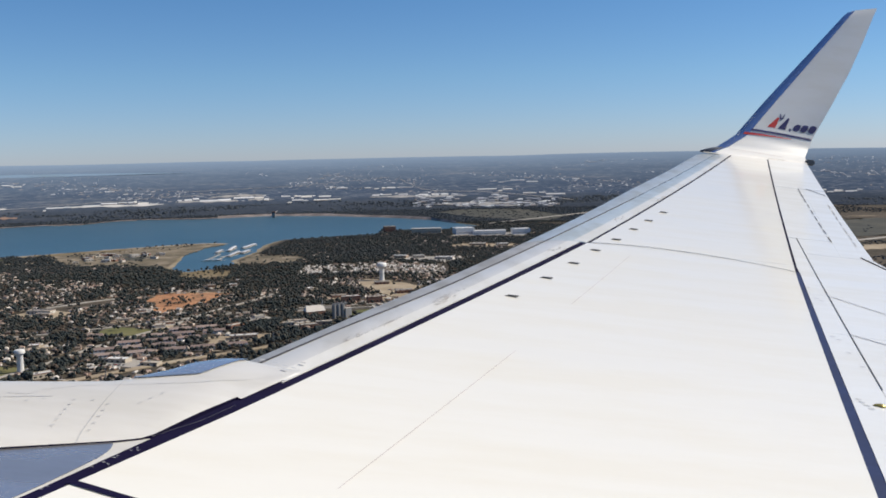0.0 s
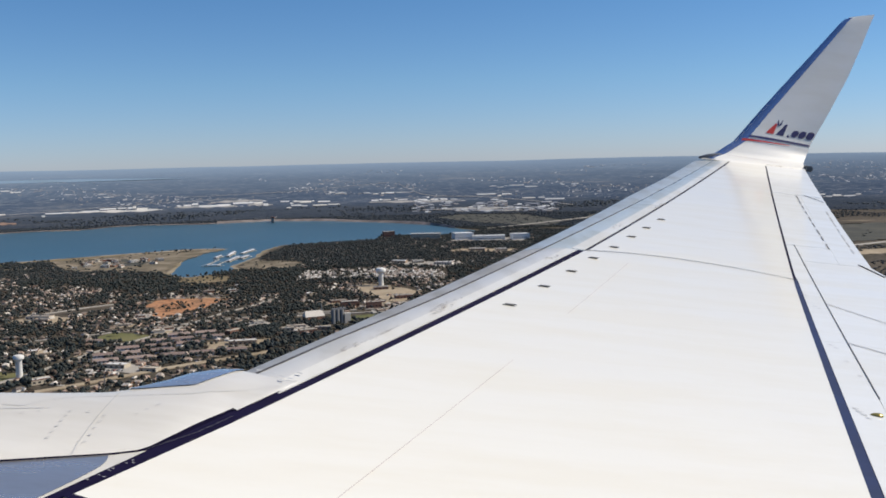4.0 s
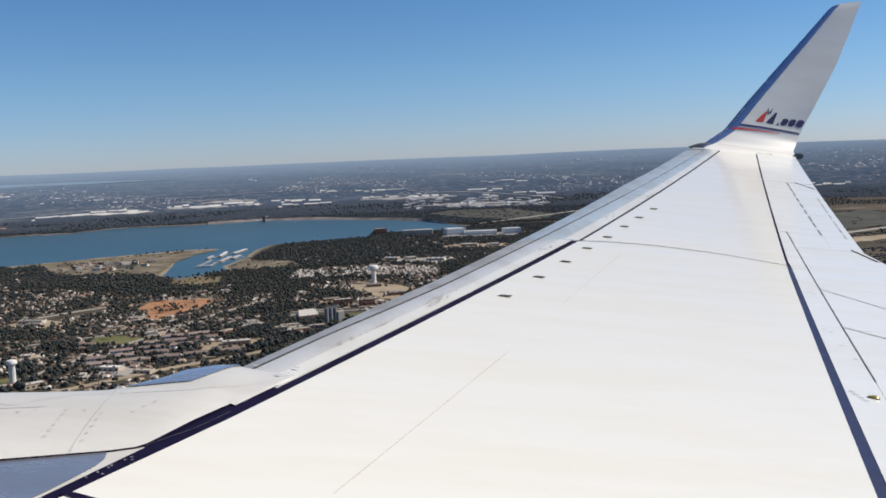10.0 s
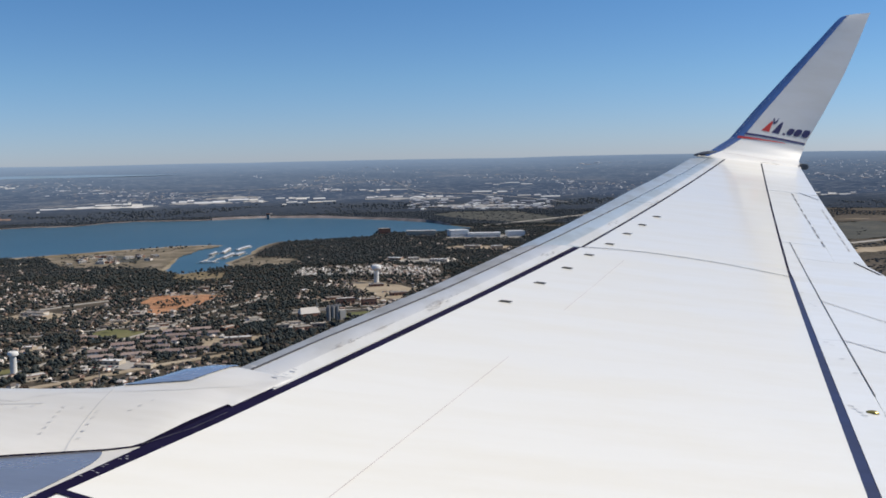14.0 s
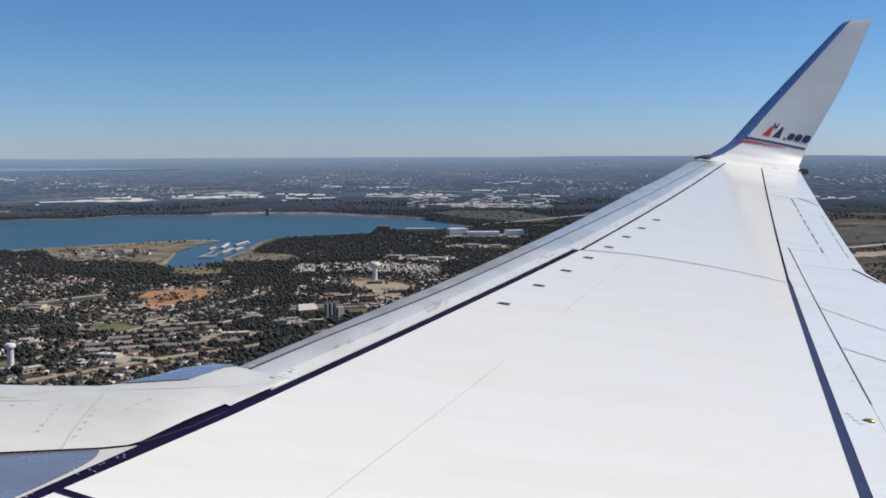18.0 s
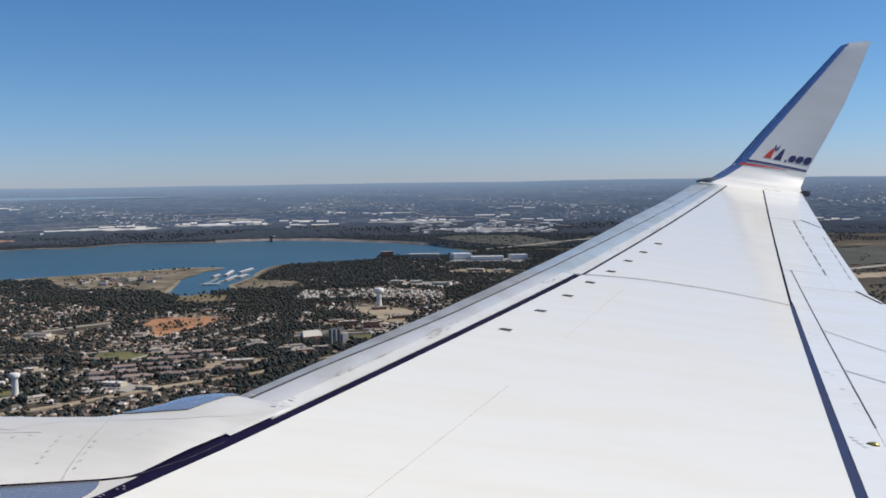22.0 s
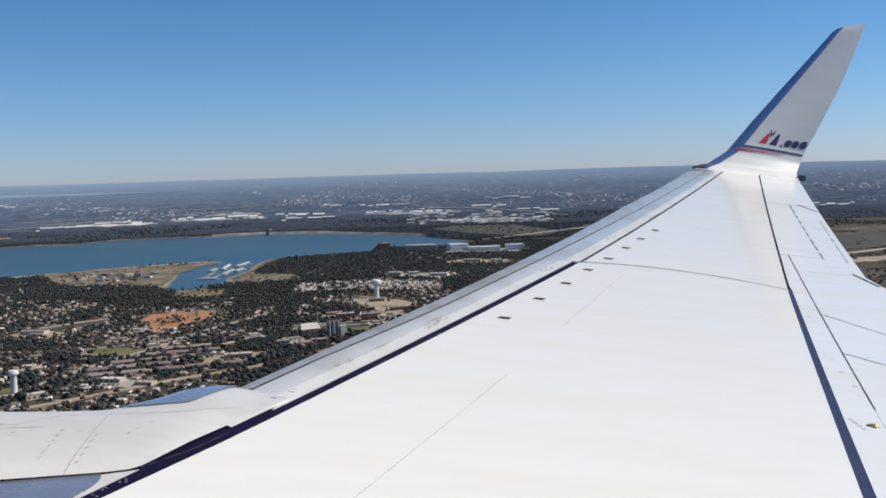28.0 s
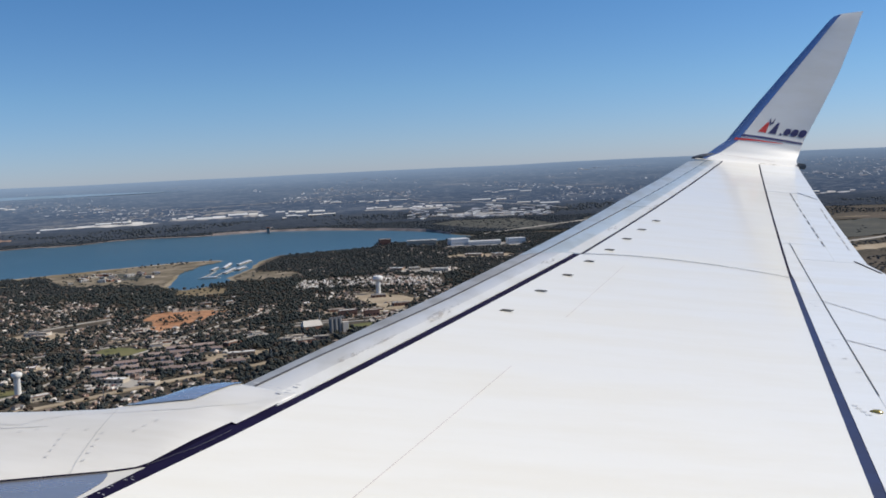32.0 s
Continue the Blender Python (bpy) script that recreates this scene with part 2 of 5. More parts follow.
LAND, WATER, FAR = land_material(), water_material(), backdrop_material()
# aerial haze is painted into these two leaf colours: lighter and bluer
FAR_HAZE_LEAVES = leaf_material("haze_tinted_far_foliage", [(0.0, (0.045, 0.056, 0.079)), (0.4, (0.057, 0.070, 0.094)), (1.0, (0.080, 0.086, 0.103))], 0.1)
LAKE_HAZE_LEAVES = leaf_material("haze_tinted_lakeside_foliage", [(0.0, (0.041, 0.049, 0.058)), (0.4, (0.053, 0.061, 0.068)), (0.75, (0.067, 0.072, 0.077)), (1.0, (0.094, 0.082, 0.081))], 0.3)
# leaf greens shifted toward blue, a slight haze held in the colour
LEAVES = leaf_material("haze_tinted_mixed_foliage", [(0.0, (0.037, 0.047, 0.054)), (0.35, (0.050, 0.059, 0.065)), (0.6, (0.065, 0.071, 0.070)), (0.82, (0.093, 0.080, 0.068)), (1.0, (0.132, 0.090, 0.074))], 0.5)
GRASS = ground_material("mown_grass", [(0.3, (0.085, 0.10, 0.04)), (0.55, (0.14, 0.14, 0.06)), (0.75, (0.20, 0.17, 0.09))], 0.012, 0.12)
DRY = ground_material("dry_field", [(0.3, (0.12, 0.09, 0.05)), (0.55, (0.18, 0.14, 0.08)), (0.75, (0.25, 0.20, 0.13))], 0.01, 0.1)
ORANGE = ground_material("red_clay", [(0.37, (0.10, 0.07, 0.045)), (0.44, (0.37, 0.17, 0.085)), (0.52, (0.46, 0.24, 0.13)), (0.57, (0.17, 0.10, 0.06)), (0.64, (0.40, 0.21, 0.115))], 0.022, 0.09)
CONCRETE = ground_material("pale_concrete", [(0.3, (0.26, 0.24, 0.21)), (0.6, (0.36, 0.33, 0.29)), (0.8, (0.44, 0.41, 0.37))], 0.02, 0.3)
GRAVEL = ground_material("white_gravel", [(0.3, (0.42, 0.39, 0.36)), (0.6, (0.56, 0.54, 0.51)), (0.8, (0.68, 0.67, 0.65))], 0.02, 0.2)
# olive field colour pulled toward grey to hold some of the haze
PRAIRIE = ground_material("haze_greyed_olive_prairie", [(0.35, (0.046, 0.050, 0.046)), (0.52, (0.066, 0.069, 0.060)), (0.7, (0.108, 0.099, 0.082))], 0.012, 0.1)
MEADOW = ground_material("worn_meadow", [(0.34, (0.060, 0.058, 0.040)), (0.46, (0.115, 0.095, 0.062)), (0.56, (0.19, 0.155, 0.108)), (0.68, (0.30, 0.25, 0.19))], 0.018, 0.06)
TAN = ground_material("bare_tan_earth", [(0.3, (0.22, 0.17, 0.11)), (0.55, (0.34, 0.27, 0.19)), (0.75, (0.42, 0.36, 0.27))], 0.02, 0.2)
ROOFS = random_material("shingle_roofs", [(0.155, 0.12, 0.10), (0.26, 0.20, 0.16), (0.45, 0.35, 0.285), (0.125, 0.105, 0.095), (0.56, 0.48, 0.41), (0.23, 0.155, 0.12), (0.40, 0.285, 0.225), (0.68, 0.63, 0.57)])
WALLS = random_material("house_walls", [(0.42, 0.36, 0.29), (0.36, 0.22, 0.16), (0.55, 0.50, 0.44), (0.30, 0.19, 0.14), (0.70, 0.67, 0.62)])
ROOFS_ALL = random_material("shingle_roofs_row", [(0.155, 0.12, 0.10), (0.26, 0.20, 0.16), (0.45, 0.35, 0.285), (0.125, 0.105, 0.095), (0.56, 0.48, 0.41), (0.23, 0.155, 0.12), (0.40, 0.285, 0.225), (0.68, 0.63, 0.57)], island=True)
WALLS_ALL = random_material("house_walls_row", [(0.42, 0.36, 0.29), (0.36, 0.24, 0.18), (0.60, 0.55, 0.50), (0.30, 0.19, 0.14), (0.72, 0.70, 0.66)], island=True)
FLAT_ROOF = random_material("flat_roofs", [(0.62, 0.60, 0.56), (0.40, 0.36, 0.31), (0.75, 0.74, 0.72), (0.30, 0.26, 0.22), (0.52, 0.46, 0.38)])
SHOP_WALL = random_material("masonry_walls", [(0.40, 0.30, 0.22), (0.55, 0.48, 0.38), (0.26, 0.13, 0.09), (0.62, 0.58, 0.52)])
BRICK = random_material("red_brick", [(0.24, 0.11, 0.075), (0.28, 0.14, 0.095)])
DOCK_ROOF = random_material("dock_roofs", [(0.80, 0.80, 0.80), (0.74, 0.75, 0.76), (0.60, 0.60, 0.60)], 0.45)
DAM = ground_material("dam_riprap", [(0.38, (0.10, 0.09, 0.09)), (0.5, (0.20, 0.17, 0.155)), (0.66, (0.30, 0.26, 0.245))], 0.02, 0.3)
TOWER_WHITE = paint("tower_paint", (0.74, 0.73, 0.70), 0.5, 0.0, 0.1, streak=False, scale=0.1)
GLASS_DARK = paint("dark_glazing", (0.03, 0.035, 0.045), 0.2, 0.0, 0.1, scale=0.2)
METAL_ROOF = random_material("white_metal_roofs", [(0.80, 0.80, 0.79), (0.70, 0.70, 0.69), (0.78, 0.75, 0.69), (0.82, 0.82, 0.81)], 0.5)
# roof colours dulled and blued, so distance haze sits in the base colour
METAL_FAR = random_material("haze_dulled_far_roofs", [(0.40, 0.42, 0.46), (0.28, 0.30, 0.34), (0.36, 0.33, 0.31), (0.72, 0.73, 0.73), (0.24, 0.26, 0.30)], 0.6, island=True)
# pale blue base painted in for the sky this tilted strip can't mirror
FAR_WATER = paint("sky_tinted_far_water", (0.22, 0.31, 0.40), 0.4, 0.0, 0.05, scale=0.01)
BARK = paint("bark", (0.09, 0.07, 0.05), 0.9, 0.0, 0.2, streak=False)
TERRACE_ROOF = random_material("mauve_shingle_roofs", [(0.29, 0.21, 0.185), (0.33, 0.25, 0.22), (0.25, 0.185, 0.165)])
DRIVES = random_material("driveway_concrete", [(0.46, 0.42, 0.36), (0.36, 0.30, 0.23), (0.55, 0.52, 0.47), (0.28, 0.22, 0.16)], island=True)
# far tan ground greyed: haze painted into the earth colour
HAZY_EARTH = ground_material("haze_greyed_earth", [(0.3, (0.24, 0.235, 0.23)), (0.6, (0.34, 0.33, 0.315)), (0.8, (0.46, 0.45, 0.43))], 0.03, 0.2)
CLAY = ground_material("rusty_earth", [(0.3, (0.20, 0.13, 0.10)), (0.6, (0.27, 0.18, 0.14)), (0.8, (0.32, 0.23, 0.18))], 0.02, 0.15)
STEEL = paint("grey_steel", (0.22, 0.22, 0.22), 0.6, 0.0, 0.1, streak=False)


# ---- mesh helpers ----
def part(name, bm, material, parent=None, label="", smooth=False):
    me = bpy.data.meshes.new(name)
    bm.to_mesh(me)
    bm.free()
    if smooth:
        me.polygons.foreach_set("use_smooth", [True] * len(me.polygons))
        me.set_sharp_from_angle(angle=radians(32))
    for m in material if isinstance(material, (list, tuple)) else (material,):
        me.materials.append(m)
    ob = new(name, me)
    if parent is not None:
        ob.parent = parent
    if label:
        tagged(ob, label)
    return ob


def mesh_of(name, verts, faces, material, parent=None, smooth=False):
    me = bpy.data.meshes.new(name)
    me.from_pydata([tuple(v) for v in verts], [], faces)
    me.update()
    if smooth:
        me.polygons.foreach_set("use_smooth", [True] * len(me.polygons))
    for m in material if isinstance(material, (list, tuple)) else (material,):
        me.materials.append(m)
    ob = new(name, me)
    if parent is not None:
        ob.parent = parent
    return ob


def sheet(fn, us, vs, depth=0.0, down=(0, 0, -1)):
    """A bmesh over a grid of parameters, closed by a skirt and an underside when depth is given."""
    bm = bmesh.new()
    g = [[bm.verts.new(fn(u, v)) for v in vs] for u in us]
    for i in range(len(us) - 1):
        for j in range(len(vs) - 1):
            bm.faces.new((g[i][j], g[i + 1][j], g[i + 1][j + 1], g[i][j + 1]))
    if depth:
        d = Vector(down) * depth
        h = [[bm.verts.new(w.co + d) for w in row] for row in g]
        n, k = len(us) - 1, len(vs) - 1
        for i in range(n):
            for j in range(k):
                bm.faces.new((h[i][j], h[i][j + 1], h[i + 1][j + 1], h[i + 1][j]))
        for i in range(n):
            bm.faces.new((g[i][0], h[i][0], h[i + 1][0], g[i + 1][0]))
            bm.faces.new((g[i][k], g[i + 1][k], h[i + 1][k], h[i][k]))
        for j in range(k):
            bm.faces.new((g[0][j], g[0][j + 1], h[0][j + 1], h[0][j]))
            bm.faces.new((g[n][j], h[n][j], h[n][j + 1], g[n][j + 1]))
    bmesh.ops.recalc_face_normals(bm, faces=bm.faces)
    return bm


def steps(a, b, n):
    return [a + (b - a) * i / n for i in range(n + 1)]


def box(sx, sy, sz, x=0, y=0, z=0, bevel=0.0):
    """A box standing on z, centred at x and y."""
    bm = bmesh.new()
    bmesh.ops.create_cube(bm, size=1, matrix=Matrix.Translation((x, y, z + sz / 2)) @ Matrix.Diagonal((sx, sy, sz, 1)))
    if bevel:
        bmesh.ops.bevel(bm, geom=bm.edges[:], offset=bevel, segments=2, affect="EDGES")
    return bm


# ---- the airplane: wing, winglet, engine cowl and cabin side ----
# airplane axes: x aft, y outboard from the cabin window, z up from the window's height
FRAME = Matrix(((0.990983, 0.0, 0.133986, 0), (-0.001854, 0.999904, 0.013712, 0), (-0.133973, -0.013836, 0.990888, 240), (0, 0, 0, 1)))
plane = tagged(new("airplane"), "white jet airliner wing with upturned winglet, seen in flight", "airplane")
plane.matrix_world = FRAME


def skin(x, y):
    """The wing's bent upper surface."""
    return -1.455 + 0.11366 * y + 0.00248 * y * y


def bend(line, v):
    """The value at v of a line through pairs."""
    return float(np.interp(v, [p[0] for p in line], [p[1] for p in line]))


def lead(y):
    return 0.065 + 0.504 * (y - 5.4) + bend(((4.0, -0.06), (5.5, -0.05), (6.2, -0.025), (9.0, -0.015), (11.3, -0.045), (13.0, -0.02)), y)


def slat_line(y):
    return 0.09 + 0.520 * (y - 5.26) + bend(((4.0, -0.05), (4.8, -0.055), (5.4, -0.03), (6.0, -0.012), (9.0, -0.018)), y)


def slat_back(y):
    return 0.11 + 0.533 * (y - 4.86) if y < 7.66 else 1.675 + 0.51 * (y - 7.7)


def skin_front(y):
    if y < 3.64:
        return -0.484 + 0.57 * (y - 3.64)
    return 0.11 + 0.535 * (y - 4.75) if y < 7.66 else 1.705 + 0.51 * (y - 7.7)


def skin_rear(y):
    return 1.96 + 0.338 * (y - 3.39) if y < 7.40 else 3.312 + 0.352 * (y - 7.38)


def spoiler_front(y):
    return 2.11 + 0.333 * (y - 3.66) if y < 7.45 else 3.335 + 0.352 * (y - 7.38)


def flap_front(y):
    return 2.64 + 0.311 * (y - 4.67)


def trail(y):
    return 4.39 + 0.336 * (y - 8.25) if y > 8.2 else 4.37 + 0.03 * (y - 8.2)


def between(front, rear, y0, y1, nx=8, ny=24, depth=0.02, lift=0.0):
    return sheet(lambda v, u: (front(v) + (rear(v) - front(v)) * u, v, skin(0, v) + lift), steps(y0, y1, ny), steps(0, 1, nx), depth)


def strip(a, b, width, lift=0.004, depth=0.0, n=6, along=None):
    """A narrow strip laid on the wing between two plan points; along: which axis the width runs on."""
    (xa, ya), (xb, yb) = a, b
    dx, dy = xb - xa, yb - ya
    k = width / 2 / math.hypot(dx, dy)
    return sheet(lambda s, w: (xa + dx * s - dy * k * w, ya + dy * s + dx * k * w, skin(0, ya + dy * s + dx * k * w) + lift), steps(0, 1, n), (-1, 1), depth)


TIP = 14.95
# the wing box under the skins shows as the dark gaps between them
part("wing_box", sheet(lambda v, u: (slat_back(v) - 0.025 + (trail(v) - 0.1 - slat_back(v)) * u, v, skin(0, v) - 0.004), steps(4.45, TIP, 40), steps(0, 1, 14), 0.12), NAVY, plane, "dark blue gap seal of the wing", True)
part("front_gap_seal", between(lambda v: slat_back(v) - 0.03, lambda v: skin_front(v) + 0.03, -0.45, 4.5, 2, 16, 0.01, -0.004), NAVY, plane, "navy gap behind the slats", True)
part("lower_skin", sheet(lambda v, u: (lead(v) + 0.04 + (trail(v) - 0.1 - lead(v)) * u, v, skin(0, v) - 0.15 - 0.75 * (1 - v / 19) * math.sin(math.pi * min(1, u * 0.9 + 0.1)) ** 0.8), steps(-0.45, TIP, 32), steps(0, 1, 12), 0.03), WHITE_REAR, plane, "", True)
part("rear_gap_seal", between(skin_rear, spoiler_front, -0.45, 7.42, 2, 20, 0.01, -0.003), NAVY_REAR, plane, "blue-grey gap in front of the spoilers", True)
part("upper_skin", between(skin_front, skin_rear, -0.45, 7.659, 14, 32, 0.02), WHITE, plane, "glossy white upper wing skin", True)
part("upper_skin", between(skin_front, skin_rear, 7.661, TIP, 12, 40, 0.02), WHITE, plane, "glossy white outer wing skin", True)


def slat(y0, y1, skew=0.0):
    """One leading-edge slat: painted rear half, bare metal nose that rolls under."""
    def cut(v, u):
        return v + skew * (1 - u) * (y1 - v) / (y1 - y0)

    root = part("slat", sheet(lambda v, u: (slat_line(v) + 0.012 + (slat_back(v) - slat_line(v) - 0.012) * u + slat_line(cut(v, u)) - slat_line(v), cut(v, u), skin(0, cut(v, u)) - 0.018 * (max(0.0, 0.62 - u) / 0.62) ** 1.7), steps(y0, y1, 20), steps(0, 1, 10), 0.02), SLAT_SHADED if y0 < 7 else SLAT_OUTER, plane, "weathered white leading-edge slat, shading and sky tint in its paint", True)

    def nose(v, u):
        w = slat_line(v) - lead(v) if slat_line(v) > lead(v) + 0.05 else 0.05
        if u <= 1:
            return (slat_line(v) - w * u, v, skin(0, v) - 0.018 - 0.014 * u - 0.016 * u * u)
        a = (u - 1) * math.pi * 0.75
        return (slat_line(v) - w - 0.09 * math.sin(a), v, skin(0, v) - 0.048 - 0.09 * (1 - math.cos(a)))
    part("slat_nose", sheet(nose, steps(y0 + skew, y1, 20), steps(0, 1, 4) + steps(1.15, 2.0, 6)), SLAT_METAL if y0 < 7 else SLAT_BRIGHT, root, "bare aluminium slat nose", True)
    part("rear_band", sheet(lambda v, u: (slat_line(v) + (slat_back(v) - slat_line(v)) * (0.66 + 0.336 * u), v, skin(0, v) + 0.002), steps(y0 + 0.02, y1, 20), steps(0, 1, 3), 0.004), SLAT_BAND, root, "rear band of the slat, lit tone in its white paint", True)
    if y0 < 8:
        part("slat_joint", sheet(lambda v, u: (slat_line(v) + 0.011 * u, v, skin(0, v) - 0.0145), steps(y0 + skew, y1, 12), (0, 1), 0.01), LINE, root)


for y0, y1 in ((3.98, 7.655), (7.665, 10.3), (10.31, 12.9), (12.91, TIP)):
    slat(y0, y1, 0.12 if y0 < 4.1 else 0.0)
# spoilers, ailerons and flaps behind the rear gap
for y0, y1 in ((-0.45, 3.3), (3.302, 5.69), (5.692, 6.69), (6.692, 8.9)):
    part("spoiler", between(spoiler_front, lambda v: flap_front(v) - 0.003, y0, y1, 4, 10, 0.02), WHITE_REAR, plane, "pale grey spoiler panel", True)
for y0, y1 in ((-0.45, 5.66), (5.662, 8.20)):
    part("flap", between(flap_front, trail, y0, y1, 6, 12, 0.03), WHITE_REAR, plane, "pale grey flap", True)
part("outer_rear_skin", between(spoiler_front, lambda v: trail(v) - 0.30, 8.91, 12.3, 6, 16, 0.02), WHITE_REAR, plane, "pale grey rear wing skin", True)
part("inner_rear_skin", between(lambda v: flap_front(v), lambda v: trail(v) - 0.30, 8.205, 8.905, 4, 4, 0.02), WHITE_REAR, plane, "", True)
part("tip_rear_skin", between(spoiler_front, trail, 12.31, TIP, 6, 14, 0.02), WHITE_REAR, plane, "pale grey rear skin at the wing tip", True)
part("aileron", between(lambda v: trail(v) - 0.299, trail, 8.205, 12.29, 4, 16, 0.03), WHITE_REAR, plane, "pale grey aileron", True)
for y0, y1, x in ((8.27, 7.86, 4.285), (7.66, 7.30, 4.30)):
    part("flap_track_end", sheet(lambda s, w: (x + 0.03 * s + 0.08 * w, y0 + (y1 - y0) * s, skin(0, y0 + (y1 - y0) * s) + 0.008 - 0.02 * w), steps(0, 1, 4), (0, 0.5), 0.02), LINE, plane)

# joints and seams laid on the skins
LINES = [((-0.06, 3.06), (0.73, 4.72), 0.003, LINE_PALE), ((1.19, 5.72), (1.95, 7.34), 0.003, LINE_PALE),
         ((3.27, 6.69), (3.62, 6.15), 0.014, GREY_MARK), ((2.97, 5.70), (3.22, 5.45), 0.016, GREY_MARK), ((5.52, 12.36), (5.60, 11.92), 0.02, LINE),
         ((-0.895, 2.945), (0.1, 2.56), 0.03, NAVY), ((2.64, 4.67), (3.96, 8.92), 0.006, LINE)]
for a, b, w, mat in LINES:
    part("seam", strip(a, b, w, 0.004), mat, plane)
part("seam", sheet(lambda q, w: (1.68 + 1.65 * q, 7.665 - 0.275 * q + 0.72 * q * (1 - q) + 0.006 * w, skin(0, 7.665 - 0.275 * q + 0.72 * q * (1 - q) + 0.006 * w) + 0.004), steps(0, 1, 24), (-1, 1)), LINE, plane)
for off, y in ((0.052, 3.20), (0.050, 3.225), (0.028, 3.205), (0.052, 3.135), (0.054, 3.15), (0.050, 3.095), (0.020, 3.085), (0.054, 3.055), (0.050, 2.88), (0.052, 2.90)):
    x = skin_front(y) - off * 0.8
    part("rivet", strip((x - 0.005, y), (x + 0.005, y - 0.003), 0.0035, 0.004, 0, 1), GREY_MARK, plane)
# broken hinge lines on the aileron
for (xa, ya), (xb, yb), cuts in (((5.37, 12.25), (4.25, 8.75), 9), ((5.32, 11.22), (4.45, 8.64), 7)):
    for i in range(cuts):
        s0, s1 = i / cuts, (i + random.uniform(0.45, 0.9)) / cuts
        part("hinge_mark", strip((xa + (xb - xa) * s0, ya + (yb - ya) * s0), (xa + (xb - xa) * s1, ya + (yb - ya) * s1), 0.013, 0.004), HINGE if cuts == 9 else GREY_MARK, plane)
# vortex vanes in a row behind the slats
for i, (x, y) in enumerate(((0.82, 5.77), (1.12, 6.33), (1.40, 6.86), (1.67, 7.39), (1.95, 7.90), (2.23, 8.44), (2.50, 8.95), (2.79, 9.49))):
    bm = box(0.072, 0.014, 0.012, x, y, skin(0, y), 0.002)
    for v in bm.verts:
        if v.co.z > skin(0, y) + 0.008:
            v.co.x += 0.02
    bmesh.ops.rotate(bm, cent=(x, y, 0), matrix=Matrix.Rotation(radians(-9), 3, "Z"), verts=bm.verts)
    part("vane", bm, DARK_TAB, plane, "small dark vortex vane")
# small domed fitting with a pointed nose, and its stencil
part("fitting", sheet(lambda k, a: (2.508 + 0.025 * math.sin(k) * math.cos(a) * (1 + 0.7 * max(0.0, -math.cos(a)) ** 6), 4.43 + 0.025 * math.sin(k) * math.sin(a), skin(0, 4.43) + 0.013 * math.cos(k)), steps(0.02, math.pi / 2, 6), steps(0, 2 * math.pi, 24)), GOLD, plane, "small gold-coloured domed fitting", True)
for x, y in ((2.425, 4.46), (2.43, 4.42), (2.435, 4.38), (2.425, 4.50), (2.81, 5.62), (2.82, 5.56), (3.13, 6.58), (3.14, 6.52), (3.20, 6.9), (2.72, 5.05), (2.76, 5.3)):
    part("stencil_bar", strip((x - 0.014, y), (x + 0.014, y - 0.008), 0.009, 0.004), GREY_MARK, plane)

# engine cowl: crest line, near edge along the slats, rolled far side
CREST = ((-3.4, 3.25), (-2.6, 3.45), (-1.9, 3.58), (-1.41, 3.69), (-1.21, 3.74), (-1.01, 3.80), (-0.93, 3.86), (-0.83, 3.97), (-0.75, 4.09), (-0.66, 4.16), (-0.56, 4.19), (-0.45, 4.16), (-0.33, 4.12), (-0.28, 4.15))
NEAR = ((-3.4, 2.25), (-2.4, 2.66), (-1.207, 3.145), (-0.964, 3.238), (-0.854, 3.28), (-0.74, 3.34), (-0.62, 3.585), (-0.515, 3.765), (-0.495, 3.748), (-0.40, 3.925), (-0.33, 4.052), (-0.28, 4.143))


def follow(line, x):
    return float(np.interp(x, [p[0] for p in line], [p[1] for p in line]))


def cowl(x, s):
    yn, yc = follow(NEAR, x), follow(CREST, x)
    dip = 0.5 * max(0, -2.2 - x) ** 1.5 - 0.005
    if s < 0:
        return (x, yn - 0.25 * s, skin(0, yn) - 0.003 - dip + 1.3 * s)
    if s <= 1:
        y = yn + (yc - yn) * s
        return (x, y, skin(0, yn) + (skin(0, yc) - skin(0, yn)) * s + 0.016 * math.sin(math.pi * s) * min(1, max(0.1, (-0.42 - x) * 5)) - dip - (0.0 if s else 0.010 if x < -0.76 else 0.003))
    a = (s - 1) * math.pi / 2
    return (x, yc + 0.42 * math.sin(a), skin(0, yc) - dip - 1.1 * (1 - math.cos(a)) - 0.02 * (s - 1))


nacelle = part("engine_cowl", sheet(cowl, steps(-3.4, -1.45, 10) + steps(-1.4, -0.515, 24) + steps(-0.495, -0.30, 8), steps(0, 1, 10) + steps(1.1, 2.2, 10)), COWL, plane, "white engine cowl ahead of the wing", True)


# the cowl's skirt wall is coloured navy: the gap's shade as paint
part("cowl_skirt", sheet(cowl, steps(-3.4, -1.45, 10) + steps(-1.4, -0.515, 24) + steps(-0.495, -0.30, 8), steps(-1, 0, 5)), NAVY, nacelle, "cowl skirt wall, coloured navy for the shaded gap under the rim", True)


def cowl_patch(name, mat, edge0, edge1, xs, lift=0.005, n=6):
    def at(x, s):
        a, b = edge0(x), edge1(x)
        px, py, pz = cowl(x, a + (b - a) * s)
        return (px, py, pz + lift)
    return part(name, sheet(at, xs, steps(0, 1, n)), mat, nacelle, "", True)


def share(x, y):
    yn, yc = follow(NEAR, x), follow(CREST, x)
    return (y - yn) / (yc - yn)


